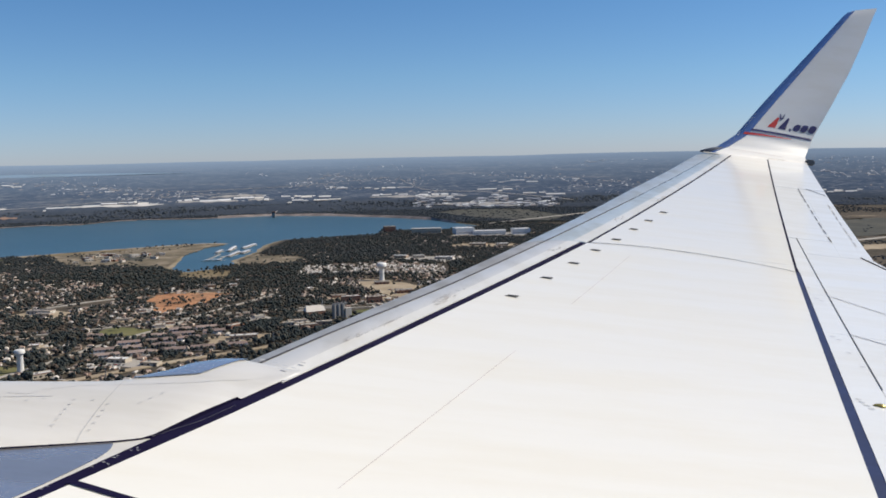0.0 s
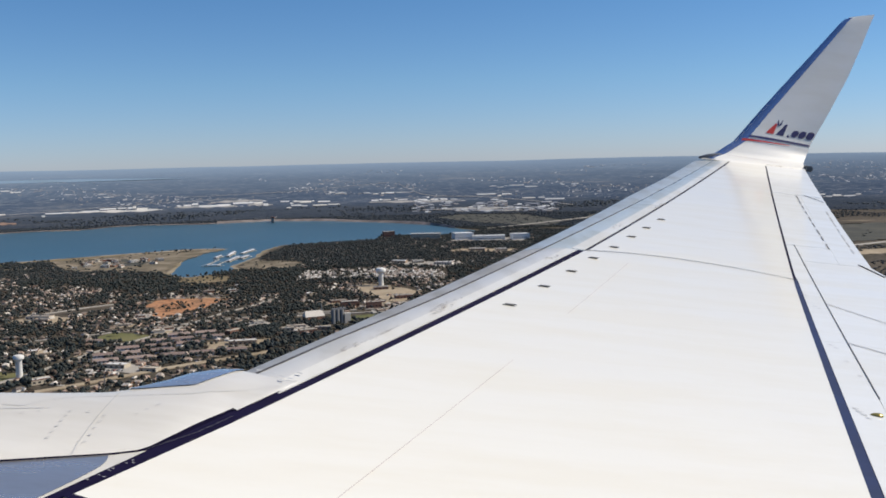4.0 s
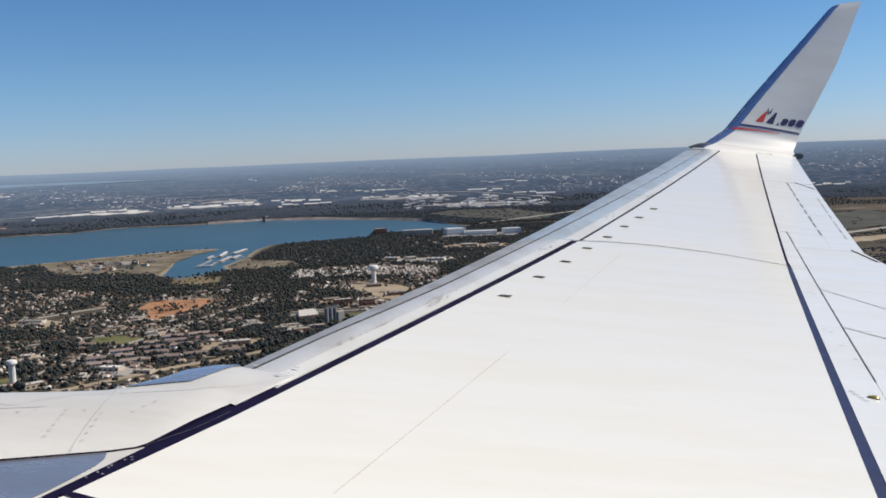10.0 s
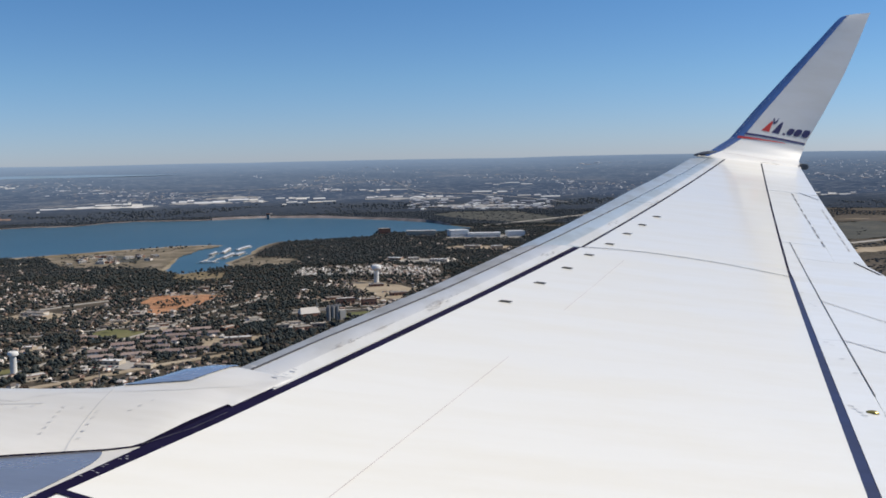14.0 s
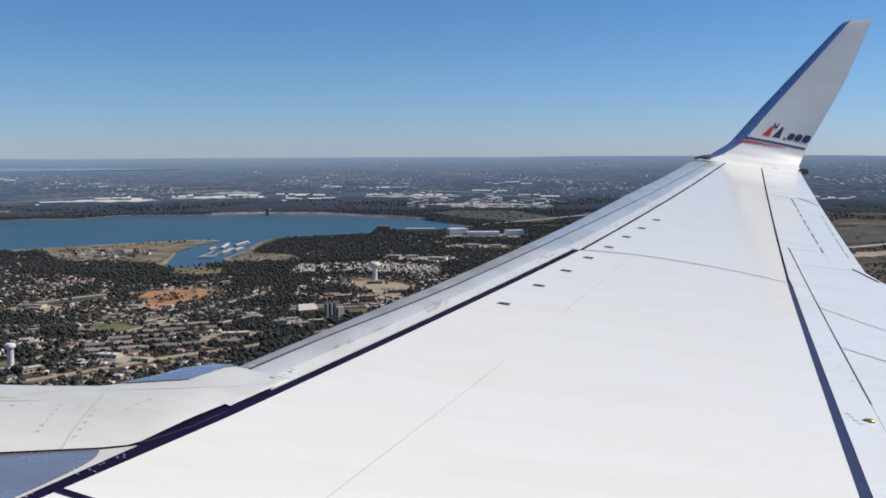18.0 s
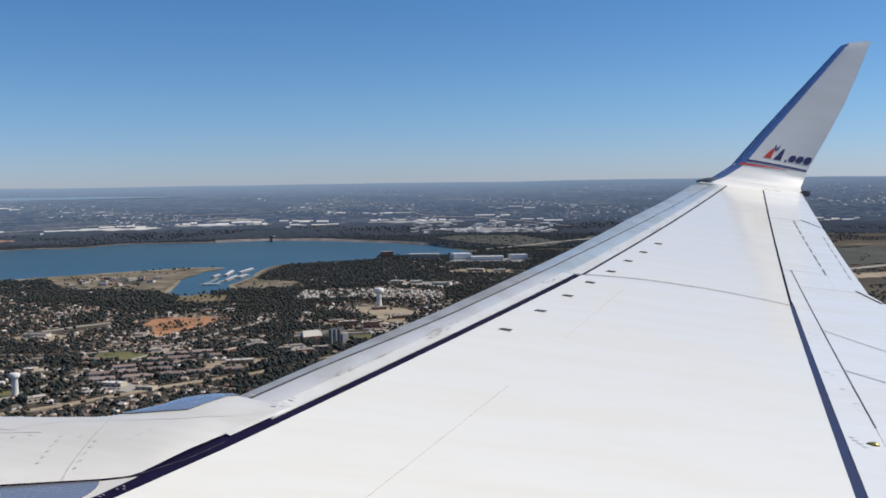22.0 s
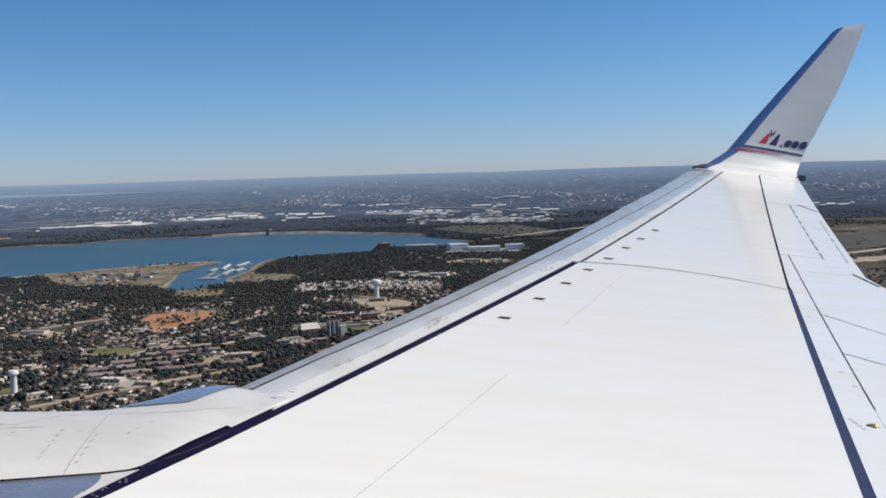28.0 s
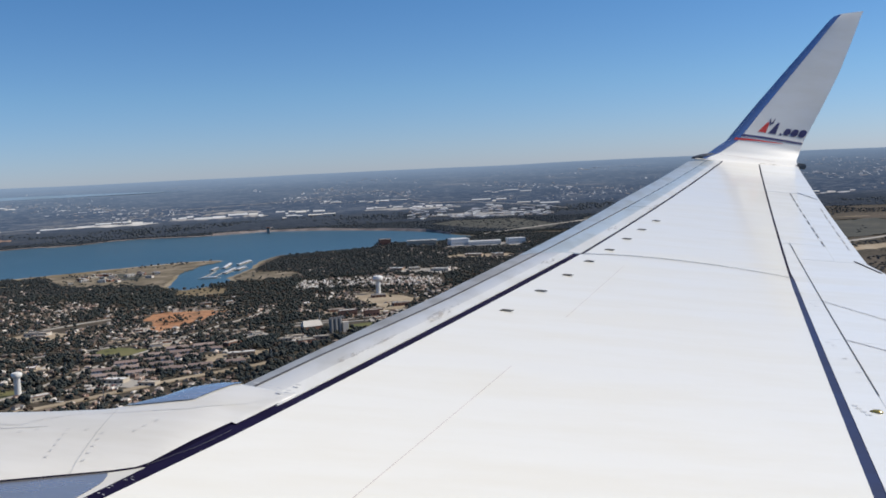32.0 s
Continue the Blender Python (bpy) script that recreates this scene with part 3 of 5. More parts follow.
SWEEP = ((-1.33, 3.56), (-1.26, 3.556), (-1.21, 3.636), (-1.10, 3.715), (-0.91, 3.767), (-0.70, 3.822), (-0.51, 3.928), (-0.34, 4.061))
BLUE_EDGE = ((-0.95, 3.85), (-0.90, 3.855), (-0.70, 3.925), (-0.56, 4.19), (-0.54, 4.22))
tagged(cowl_patch("polished_strip", PANEL_METAL, lambda x: min(1, share(x, follow(BLUE_EDGE, x))), lambda x: 1.25, steps(-0.95, -0.545, 16)), "polished metal strip that mirrors the sky")
cowl_patch("cowl_joint", GREY_MARK, lambda x: 0.0, lambda x: 1.0, (-0.974, -0.970), 0.002, 10)
cowl_patch("cowl_joint", FAINT, lambda x: share(x, follow(SWEEP, x)) - 0.006, lambda x: share(x, follow(SWEEP, x)), steps(-1.33, -0.36, 26), 0.004, 1)
cowl_patch("cowl_joint", FAINT, lambda x: 0.665, lambda x: 0.673, steps(-1.6, -1.16, 6), 0.004, 1)
for i, (x, s) in enumerate([(-1.085, 0.19 + 0.078 * i) for i in range(6)] + [(-1.02, 0.56), (-0.957, 0.10), (-0.957, 0.19), (-0.957, 0.28), (-0.957, 0.37), (-0.957, 0.46)] + [(-0.85, 0.41), (-0.825, 0.46), (-0.795, 0.5), (-1.24, 0.58), (-1.19, 0.61)]):
    cowl_patch("latch_mark", GREY_MARK, lambda x, s=s: s, lambda x, s=s: s + 0.008, (x, x + 0.012), 0.005, 1)

# fixed leading edge inboard of the engine, partly bare polished metal
INNER = ((-0.5, -4.2), (2.0, -2.5), (2.75, -1.85), (3.13, -1.28), (3.23, -1.06), (3.32, -0.82), (3.40, -0.74))
inner = part("inner_leading_edge", sheet(lambda v, u: (skin_front(v) - 0.068 + (follow(INNER, v) - skin_front(v) + 0.068) * u, v, skin(0, v) - 0.012 - 0.004 * u * u - (0.12 if u > 1 else 0)), steps(-0.45, 3.34, 26), steps(0, 1, 8) + [1.02]), COWL, plane, "white fixed leading edge beside the engine", True)


def bare_panel(v, u):
    """A point of the polished panel: it lies just above the inner leading edge."""
    start = skin_front(v) - 0.076 - 0.055 * ((v - 2.3) / 0.99) ** 4 - 0.05 * max(0.0, (v - 3.12) / 0.17) ** 3
    x = start + (follow(INNER, v) - 0.01 - start) * u
    k = (x - skin_front(v) + 0.068) / (follow(INNER, v) - skin_front(v) + 0.068)
    return (x, v, skin(0, v) - 0.009 - 0.004 * k * k)


part("polished_panel", sheet(bare_panel, steps(2.3, 3.0, 8) + steps(3.04, 3.30, 10), steps(0, 1, 6)), PANEL_METAL, inner, "polished metal panel that mirrors the sky", True)
part("edge_joint", sheet(lambda v, u: (follow(INNER, v) + 0.012 * u - 0.006, v, skin(0, v) - 0.015), steps(2.0, 3.34, 16), (0, 1), 0.01), LINE, inner)
part("slat_end_plate", between(lambda v: slat_back(v) - 0.005, lambda v: slat_back(v) + 0.05, 3.30, 3.76, 2, 4, 0.006, -0.004), NAVY, plane, "", True)

part("seal_edge", strip((-0.74, 3.325), (-0.60, 3.505), 0.0016, 0.003, 0, 4), DARK_TAB, plane)
part("seal_edge", strip((-0.60, 3.505), (-0.503, 3.68), 0.0016, 0.003, 0, 4), DARK_TAB, plane)
for x, y in ((-0.477, 4.196), (-0.416, 4.171), (-0.371, 4.149), (-0.365, 4.101), (-0.297, 4.207), (-0.33, 4.13)):
    part("rivet", strip((x - 0.012, y), (x + 0.012, y - 0.006), 0.012, 0.014, 0, 1), GREY_MARK, plane)


def stain_material():
    """Thin brown grime that wears through in patches."""
    m, nt, b = nodes_of("brown_grime")
    b.inputs["Base Color"].default_value = (0.24, 0.18, 0.13, 1)
    b.inputs["Roughness"].default_value = 0.7
    tc = nt.nodes.new("ShaderNodeTexCoord")
    mp = add(nt, "ShaderNodeMapping", Scale=(26.0, 9.0, 9.0))
    nt.links.new(tc.outputs["Object"], mp.inputs[0])
    r = ramp(nt, noise_fac(nt, 1.0, 4, mp.outputs[0]), [(0.44, (0.0, 0.0, 0.0)), (0.72, (0.42, 0.42, 0.42))])
    nt.links.new(r.outputs[0], b.inputs["Alpha"])
    return m


STAIN = stain_material()
for x, y, l, w in ((-0.095, 4.66, 0.10, 0.025), (0.03, 4.87, 0.24, 0.012), (0.43, 5.62, 0.20, 0.032), (0.40, 5.50, 0.14, 0.02), (1.33, 7.26, 0.13, 0.035), (2.21, 8.87, 0.16, 0.035), (3.0, 10.3, 0.25, 0.03)):
    part("grime_stain", sheet(lambda s, q: (x + 0.52 * l * s + w * q * (1 - s * s) ** 0.5, y + l * s, skin(0, y + l * s) + 0.008), steps(-0.98, 0.98, 12), (-1, -0.4, 0.4, 1)), STAIN, plane, "brown grime stain")

# winglet: stations of leading x, trailing x, y, z at the leading and at the trailing edge
STATIONS = ((4.93, 6.66, 14.95, 0.798, 0.798), (5.02, 6.70, 15.10, 0.83, 0.825), (5.28, 6.73, 15.26, 0.93, 0.92), (5.62, 6.83, 15.40, 1.17, 1.08), (5.80, 6.91, 15.47, 1.40, 1.27), (6.06, 7.18, 15.58, 1.73, 1.80), (6.53, 7.50, 15.74, 2.31, 2.45), (7.00, 7.73, 15.88, 2.89, 3.03), (7.42, 7.90, 15.99, 3.42, 3.50), (7.515, 7.95, 16.02, 3.51, 3.61))


def winglet(v, u, out=0.0):
    """A point of the winglet: v from the wing (0) to the top (1), u from leading (0) to trailing edge (1), out: metres off the inboard face."""
    k = v * (len(STATIONS) - 1)
    i = min(int(k), len(STATIONS) - 2)
    f = k - i
    a = [p + (q - p) * f for p, q in zip(STATIONS[i], STATIONS[i + 1])]
    bulge = 0.05 * (a[1] - a[0]) * math.sin(math.pi * u ** 0.6)
    lift = min(1, max(0, (a[2] - 15.0) / 0.45))
    y, z = a[2], a[3] + (a[4] - a[3]) * u
    side = Vector((0, -lift, 1 - 0.75 * lift)).normalized()
    return Vector((a[0] + (a[1] - a[0]) * u, y, z)) + side * (bulge * 0.6 * lift + out)


tip = part("winglet", sheet(lambda v, u: winglet(v, u), steps(0, 1, 40), steps(0, 1, 14), 0.05, (0, 1, -0.15)), WINGLET, plane, "white upturned winglet with coloured markings", True)
part("leading_edge", sheet(lambda v, u: winglet(v, 0.005 + u * (0.085 + 0.06 * v), 0.004) if u >= 0 else winglet(v, 0) + Vector((0.02 * u, -0.03 * u, -0.01)), steps(0.06, 0.985, 40), [-1.6, -0.8] + steps(0, 1, 4)), POLISHED_BLUE, tip, "polished leading edge, tinted blue for the deep sky it mirrors", True)
part("navy_stripe", sheet(lambda s, w: winglet(0.378 + 0.030 * s + 0.018 * w, 0.10 + 0.89 * s, 0.006), steps(0, 1, 12), (0, 1)), INK, tip)
part("red_stripe", sheet(lambda s, w: winglet(0.342 + 0.034 * s + 0.019 * w * (1 - 0.7 * s), 0.05 + 0.66 * s, 0.006), steps(0, 1, 12), (0, 1)), RED, tip)
part("red_pinstripe", sheet(lambda s, w: winglet(0.185 - 0.03 * s + 0.004 * w, 0.15 + 0.6 * s, 0.005), steps(0, 1, 12), (0, 1)), LINE_PALE, tip)
part("tip_fairing", sheet(lambda s, a: (4.92 + 0.36 * s, 15.06 + 0.05 * math.cos(a) * math.sin(math.pi * (0.15 + 0.8 * s)), 0.815 + 0.10 * s + 0.03 * math.sin(a) * math.sin(math.pi * (0.15 + 0.8 * s))), steps(0, 1, 10), steps(0, 2 * math.pi, 12)), DARK_BLUE, tip, "dark blue-grey forward position-light fairing", True)
for u0, u1, v0, v1 in ((0.62, 0.92, 0.0, 0.10),):
    part("grime_stain", sheet(lambda s, q: winglet(v0 + (v1 - v0) * s, u0 + (u1 - u0) * q * (1 - 0.4 * s), 0.004), steps(0, 1, 8), steps(0, 1, 5)), STAIN, tip, "thin brown grime stain")
part("tail_light_fairing", box(0.14, 0.10, 0.09, 6.76, 15.12, 0.79, 0.02), DARK_TAB, tip, "dark trailing-edge light fairing")


def mark(name, mat, corners):
    """A flat marking on the winglet from (v, u) corners."""
    bm = bmesh.new()
    bm.faces.new([bm.verts.new(winglet(v, u, 0.005)) for v, u in corners])
    part(name, bm, mat, tip)


def slab(name, mat, v0, v1, u0, u1, lean=0.0, top=1.0):
    m = (u0 + u1) / 2
    h = (u1 - u0) / 2
    mark(name, mat, [(v0, u0), (v0 - 0.006, u1), (v1 - 0.006, m + h * top + lean), (v1, m - h * top + lean)])


# the airline's mark as plain shapes: two tapering blocks, a small bird shape, a dot and three rounded blocks
def base(u):
    return 0.438 + 0.024 * (u - 0.27)


for u0, mat in ((0.268, RED), (0.420, INK)):
    mark("logo_block", mat, [(base(u0 + 0.012), u0 + 0.012), (base(u0 + 0.128), u0 + 0.128), (base(u0) + 0.053, u0 + 0.086), (base(u0) + 0.053, u0 + 0.056)])
mark("logo_bird", INK, [(0.478, 0.385), (0.502, 0.335), (0.512, 0.33), (0.490, 0.385)])
mark("logo_bird", INK, [(0.478, 0.395), (0.488, 0.42), (0.514, 0.40), (0.496, 0.388)])
slab("logo_dot", INK, base(0.6), base(0.6) + 0.010, 0.598, 0.632)
for u0, u1 in ((0.642, 0.742), (0.752, 0.856), (0.868, 0.982)):
    n = 20
    c, h = (u0 + u1) / 2, (u1 - u0) / 2
    ring = [(math.cos(a), math.sin(a)) for a in steps(0, 2 * math.pi, n)[:-1]]
    bm = bmesh.new()
    vc = base(c) + 0.018
    outer = [bm.verts.new(winglet(vc - 0.003 + 0.014 * math.copysign(abs(q) ** 0.75, q), c + h * math.copysign(abs(p) ** 0.75, p), 0.005)) for p, q in ring]
    bm.faces.new(outer)
    part("logo_block", bm, INK, tip)

# cabin side behind the window, a barrel along the airplane
def taper(x):
    return max(0.02, 1 - (max(0, -10 - x) / 5) ** 2) ** 0.5 if x < 0 else max(0.08, 1 - (max(0, x - 10) / 10.4) ** 1.6)


part("fuselage", sheet(lambda x, a: (x, -2.0 + 1.88 * math.cos(a) * taper(x), -0.55 + 1.95 * math.sin(a) * taper(x)), steps(-15, -10, 8) + steps(-9, 9, 6) + steps(10, 20, 10), steps(0, 2 * math.pi, 48)), WHITE, plane, "white airliner fuselage side", True)

# ---- the land below, z = 0, and the far plain that rises to the horizon ----
rng = np.random.default_rng(7)
NEAR_SHORE = ((-4200, 1500), (-1700, 2020), (-1353, 2200), (-1281, 2322), (-1109, 2400), (-981, 2470), (-844, 2560), (-720, 2640), (-556, 2733), (-470, 2725), (-377, 2600), (-315, 2795), (-177, 2839), (-47, 2910), (-25, 3050), (155, 3010), (237, 3090), (300, 3130))
FAR_SHORE = ((-4200, 2900), (-1811, 3400), (-1612, 3500), (-1347, 3690), (-1182, 3690), (-1103, 3840), (-1001, 3900), (-752, 3860), (-634, 3930), (-512, 3980), (-260, 3884), (-1, 3676), (142, 3497), (228, 3278), (300, 3120))
COVE_WEST = ((2040, -440), (2123, -492), (2228, -500), (2432, -525), (2591, -505), (2700, -470), (2760, -440))
COVE_EAST = ((2040, -440), (2090, -400), (2145, -352), (2247, -380), (2364, -360), (2462, -352), (2605, -350), (2760, -330))


def wavy(x, y, scale, seed=0.0):
    """Cheap smooth noise for arrays."""
    a, b = x / scale + seed, y / scale - 1.7 * seed
    return (np.sin(a + 1.3 * np.sin(b * 0.7 + seed)) + np.sin(b * 1.1 + 1.7 * np.sin(a * 0.6)) + 0.5 * np.sin(2.3 * a + 1.9 * b) + 0.5 * np.sin(2.9 * b - 1.6 * a + 2)) / 3


def along(line, v):
    return np.interp(v, [p[0] for p in line], [p[1] for p in line])


def lake_depth(x, y):
    """Positive inside the lake, in metres from the shore."""
    x, y = np.asarray(x, float), np.asarray(y, float)
    w = 14 * wavy(x, y, 60, 0.3) + 7 * wavy(x, y, 21, 1.1)
    main = np.minimum(y - along(NEAR_SHORE, x) + 1.3 * w, along(FAR_SHORE, x) - y + 1.2 * w)
    cove = np.minimum(np.minimum(x - along(COVE_WEST, y), along(COVE_EAST, y) - x), y - 2040) + 0.5 * w
    return np.maximum(main, np.where(y < 2760, cove, -999))


angles = np.radians(np.concatenate([np.arange(-180, -38, 6.0), np.arange(-38, 38, 0.33), np.arange(38, 181, 6.0)]))
rings = np.concatenate([[0.0], np.arange(120, 880, 80.0), np.arange(880, 4151, 13.0), [4160.0]])
AA, RR = np.meshgrid(angles, rings, indexing="ij")
GX, GY = RR * np.sin(AA), RR * np.cos(AA)
dep = lake_depth(GX, GY)
GZ = 0.9 - 1.0 * np.clip((dep + 24) / 24, 0, 1) - 3.0 * np.clip(dep / 20, 0, 1)
GZ = np.where(RR > 4120, 0.9, GZ)
n_a, n_r = AA.shape


def grid_faces(n, k):
    i, j = np.meshgrid(np.arange(n - 1), np.arange(k - 1), indexing="ij")
    a = (i * k + j).ravel()
    return np.stack([a, a + 1, a + k + 1, a + k], 1)


def raw_mesh(name, verts, faces, material, smooth=False, slots=None):
    """A mesh from arrays of vertices and of faces of equal size."""
    verts, faces = np.asarray(verts, np.float32), np.asarray(faces, np.int32)
    me = bpy.data.meshes.new(name)
    me.vertices.add(len(verts))
    me.vertices.foreach_set("co", verts.ravel())
    me.loops.add(faces.size)
    me.loops.foreach_set("vertex_index", faces.ravel())
    me.polygons.add(len(faces))
    me.polygons.foreach_set("loop_start", np.arange(0, faces.size, faces.shape[1], dtype=np.int32))
    if smooth:
        me.polygons.foreach_set("use_smooth", np.ones(len(faces), bool))
    for m in material if isinstance(material, (list, tuple)) else (material,):
        me.materials.append(m)
    if slots is not None:
        me.polygons.foreach_set("material_index", np.asarray(slots, np.int32))
    me.update(calc_edges=True)
    me.validate()
    return new(name, me)


tagged(raw_mesh("ground", np.stack([GX, GY, GZ], -1).reshape(-1, 3), grid_faces(n_a, n_r), LAND, True), "wooded prairie ground with sandy lake shores", "ground", kind="structure")
wx, wy = np.meshgrid(np.linspace(-3600, 500, 40), np.linspace(1450, 4125, 28), indexing="ij")
keep_r = np.minimum(1, 4118 / np.hypot(wx, wy))
tagged(raw_mesh("water", np.stack([wx * keep_r, wy * keep_r, np.full(wx.shape, -0.35)], -1).reshape(-1, 3), grid_faces(40, 28), WATER, True), "blue lake water with a light ripple", "lake", kind="structure")

RIM, END, TOP = 4150.0, 4890.0, 226.0


def rise(r):
    return 0.9 + (TOP - 0.9) * (r - RIM) / (END - RIM)


b_r = np.linspace(RIM, END, 70)
AB, RB = np.meshgrid(angles, b_r, indexing="ij")
ZB = rise(RB) + 1.6 * wavy(AB * 900, RB, 30) * np.clip((RB - RIM) / 60, 0, 1) + 1.8 * wavy(AB * 2600, RB * 0, 140, 2.0) * (RB > END - 20)
tagged(raw_mesh("backdrop", np.stack([RB * np.sin(AB), RB * np.cos(AB), ZB], -1).reshape(-1, 3), grid_faces(len(angles), 70), FAR, True), "far plain with haze painted into its colour up to the horizon", "distance", kind="structure")


def polygon(name, pts, material, label, category="field", z=1.15, rough=6.0, kind="structure", trees=0.05):
    """A thin piece of ground with an uneven outline."""
    out = []
    n = len(pts)
    for i in range(n):
        a, b = Vector((*pts[i], 0)), Vector((*pts[(i + 1) % n], 0))
        k = max(2, int((b - a).length / 14))
        for j in range(k):
            p = a.lerp(b, j / k)
            out.append((p.x + random.uniform(-rough, rough), p.y + random.uniform(-rough, rough)))
    cx, cy = sum(p[0] for p in out) / len(out), sum(p[1] for p in out) / len(out)
    bm = bmesh.new()
    z += 0.02 * len(CLEAR)
    top = [bm.verts.new((x, y, z)) for x, y in out]
    low = [bm.verts.new((x, y, 0.6)) for x, y in out]
    f = bm.faces.new(top)
    for i in range(len(out)):
        j = (i + 1) % len(out)
        bm.faces.new((top[i], low[i], low[j], top[j]))
    bmesh.ops.triangulate(bm, faces=[f])
    bmesh.ops.recalc_face_normals(bm, faces=bm.faces)
    THIN[len(CLEAR)] = 0.14 if name == "lawn" and pts[0][1] > 2000 else trees
    CLEAR.append([(x, y) for x, y in pts])
    return tagged(part(name, bm, material), label, category, kind=kind)


def inside(x, y, pts):
    hit = np.zeros(np.shape(x), bool)
    for i in range(len(pts)):
        (xa, ya), (xb, yb) = pts[i], pts[i - 1]
        cross = (ya > y) != (yb > y)
        with np.errstate(divide="ignore", invalid="ignore"):
            hit ^= cross & (x < (xb - xa) * (y - ya) / (yb - ya + 1e-9) + xa)
    return hit


CLEAR, ROADS, THIN = [], [], {}


def road(name, pts, width, material, label, z=1.9):
    bm = bmesh.new()
    rows = []
    for i, p in enumerate(pts):
        a, b = Vector(pts[max(0, i - 1)]), Vector(pts[min(len(pts) - 1, i + 1)])
        d = (b - a).normalized()
        s = Vector((-d.y, d.x)) * width / 2
        rows.append([bm.verts.new((p[0] + s.x * k, p[1] + s.y * k, z - h)) for k, h in ((-1, 1.2), (-1, 0), (1, 0), (1, 1.2))])
    for r0, r1 in zip(rows, rows[1:]):
        for k in range(3):
            bm.faces.new((r0[k], r0[k + 1], r1[k + 1], r1[k]))
    bmesh.ops.recalc_face_normals(bm, faces=bm.faces)
    for v in bm.verts:
        v.co.z += 0.03 * len(ROADS)
    ROADS.append((np.array(pts, float), width))
    return tagged(part(name, bm, material), label, "road", kind="structure")



# bare ground, lawns, lots
polygon("orange_clearing", ((-427, 1687), (-385, 1717), (-288, 1702), (-308, 1613), (-342, 1543), (-368, 1494), (-397, 1578), (-424, 1639)), ORANGE, "cleared plot of bare orange clay among trees", "clearing", rough=9)
polygon("clay_track", ((-400, 1722), (-240, 1700), (-242, 1708), (-395, 1733)), TAN, "pale dirt track above a clay clearing", "track", rough=2)
polygon("lawn", ((-880, 2480), (-800, 2330), (-724, 2205), (-640, 2215), (-590, 2180), (-520, 2150), (-540, 2400), (-600, 2560), (-720, 2600)), MEADOW, "worn tan meadow around lakeside lodges", rough=14, trees=0.28)
polygon("beach", ((-1000, 2435), (-844, 2528), (-720, 2608), (-556, 2700), (-470, 2692), (-478, 2716), (-556, 2727), (-722, 2634), (-846, 2554), (-1005, 2460)), TAN, "pale sand beach along the lake shore", "beach", rough=4, trees=0.04)
polygon("lawn", ((-715, 2615), (-560, 2688), (-470, 2690), (-500, 2579), (-522, 2412), (-505, 2130), (-540, 2166), (-575, 2391), (-668, 2495)), MEADOW, "brown grass spit beside the marina cove", rough=9, trees=0.04)
polygon("lawn", ((-745, 2470), (-690, 2290), (-610, 2310), (-600, 2400), (-680, 2480)), PRAIRIE, "worn grass between lakeside lodges", rough=9, trees=0.12)
polygon("lawn", ((-1154, 2410), (-1038, 2290), (-935, 2180), (-960, 2400), (-1015, 2440), (-1105, 2460)), GRASS, "mown lakeside park lawn", rough=12, trees=0.14)
polygon("lawn", ((-945, 2420), (-844, 2490), (-715, 2580), (-712, 2625), (-850, 2545), (-948, 2465)), DRY, "thin tan meadow along the shore", rough=7, trees=0.15)
polygon("lawn", ((-1260, 2190), (-1103, 2120), (-1020, 2240), (-1090, 2300), (-1230, 2290)), GRASS, "dry lakeside park grass", rough=12, trees=0.14)
polygon("lawn", ((-350, 2180), (-345, 2390), (-300, 2340), (-231, 2300), (-200, 2250), (-230, 2159), (-322, 2121)), MEADOW, "tan grass bank beside the cove", rough=10, trees=0.03)
polygon("lawn", ((-442, 2020), (-395, 2060), (-343, 2035), (-325, 1930), (-378, 1900), (-430, 1950)), DRY, "brown grassy clearing below the cove", rough=10, trees=0.08)
polygon("beach", [(x, float(along(FAR_SHORE, x)) - 6) for x in range(-1830, -660, 45)] + [(x, float(along(FAR_SHORE, x)) + 34) for x in range(-695, -1840, -45)], DAM, "pale stony shore on the lake's far side", "beach", rough=7, trees=0.05)
polygon("parking_lot", ((-72, 1799), (-50, 1846), (35, 1758), (60, 1718), (10, 1562), (-32, 1676)), TAN, "bare tan lot being graded among houses", "lot", rough=9)
polygon("lawn", ((-95, 1462), (-24, 1470), (-29, 1413), (-80, 1405)), GRASS, "green playing field among trees", rough=3)
polygon("lawn", ((-425, 1330), (-355, 1300), (-330, 1345), (-402, 1380)), GRASS, "green playing field among houses", rough=4)
polygon("lawn", ((-520, 1090), (-455, 1060), (-420, 1110), (-500, 1150)), GRASS, "mown green under a water tower", rough=4)
polygon("parking_lot", ((-600, 1500), (-520, 1480), (-500, 1530), (-590, 1570)), TAN, "bare tan lot between houses", "lot", rough=5)
polygon("parking_lot", ((-350, 1120), (-290, 1095), (-275, 1130), (-335, 1160)), CONCRETE, "pale concrete car park", "car park", rough=3)
polygon("parking_lot", ((-240, 1225), (-160, 1245), (-170, 1290), (-252, 1275)), TAN, "tan yard beside shops", "lot", rough=3)
polygon("parking_lot", ((170, 2740), (390, 2700), (400, 2820), (190, 2850)), CONCRETE, "large pale car park beside lakeside halls", "car park")
for pts, mat in ((((0, 2190), (70, 2230), (170, 2150), (120, 2090)), CONCRETE), (((330, 2380), (500, 2310), (560, 2420), (400, 2480)), CONCRETE), (((150, 2440), (290, 2400), (330, 2470), (180, 2510)), TAN)):
    polygon("parking_lot", pts, mat, "pale car park in front of stores", "car park", trees=0.06)
polygon("lawn", ((850, 2300), (1500, 2500), (1600, 3000), (900, 2900)), PRAIRIE, "broad olive field beside a highway", rough=20)
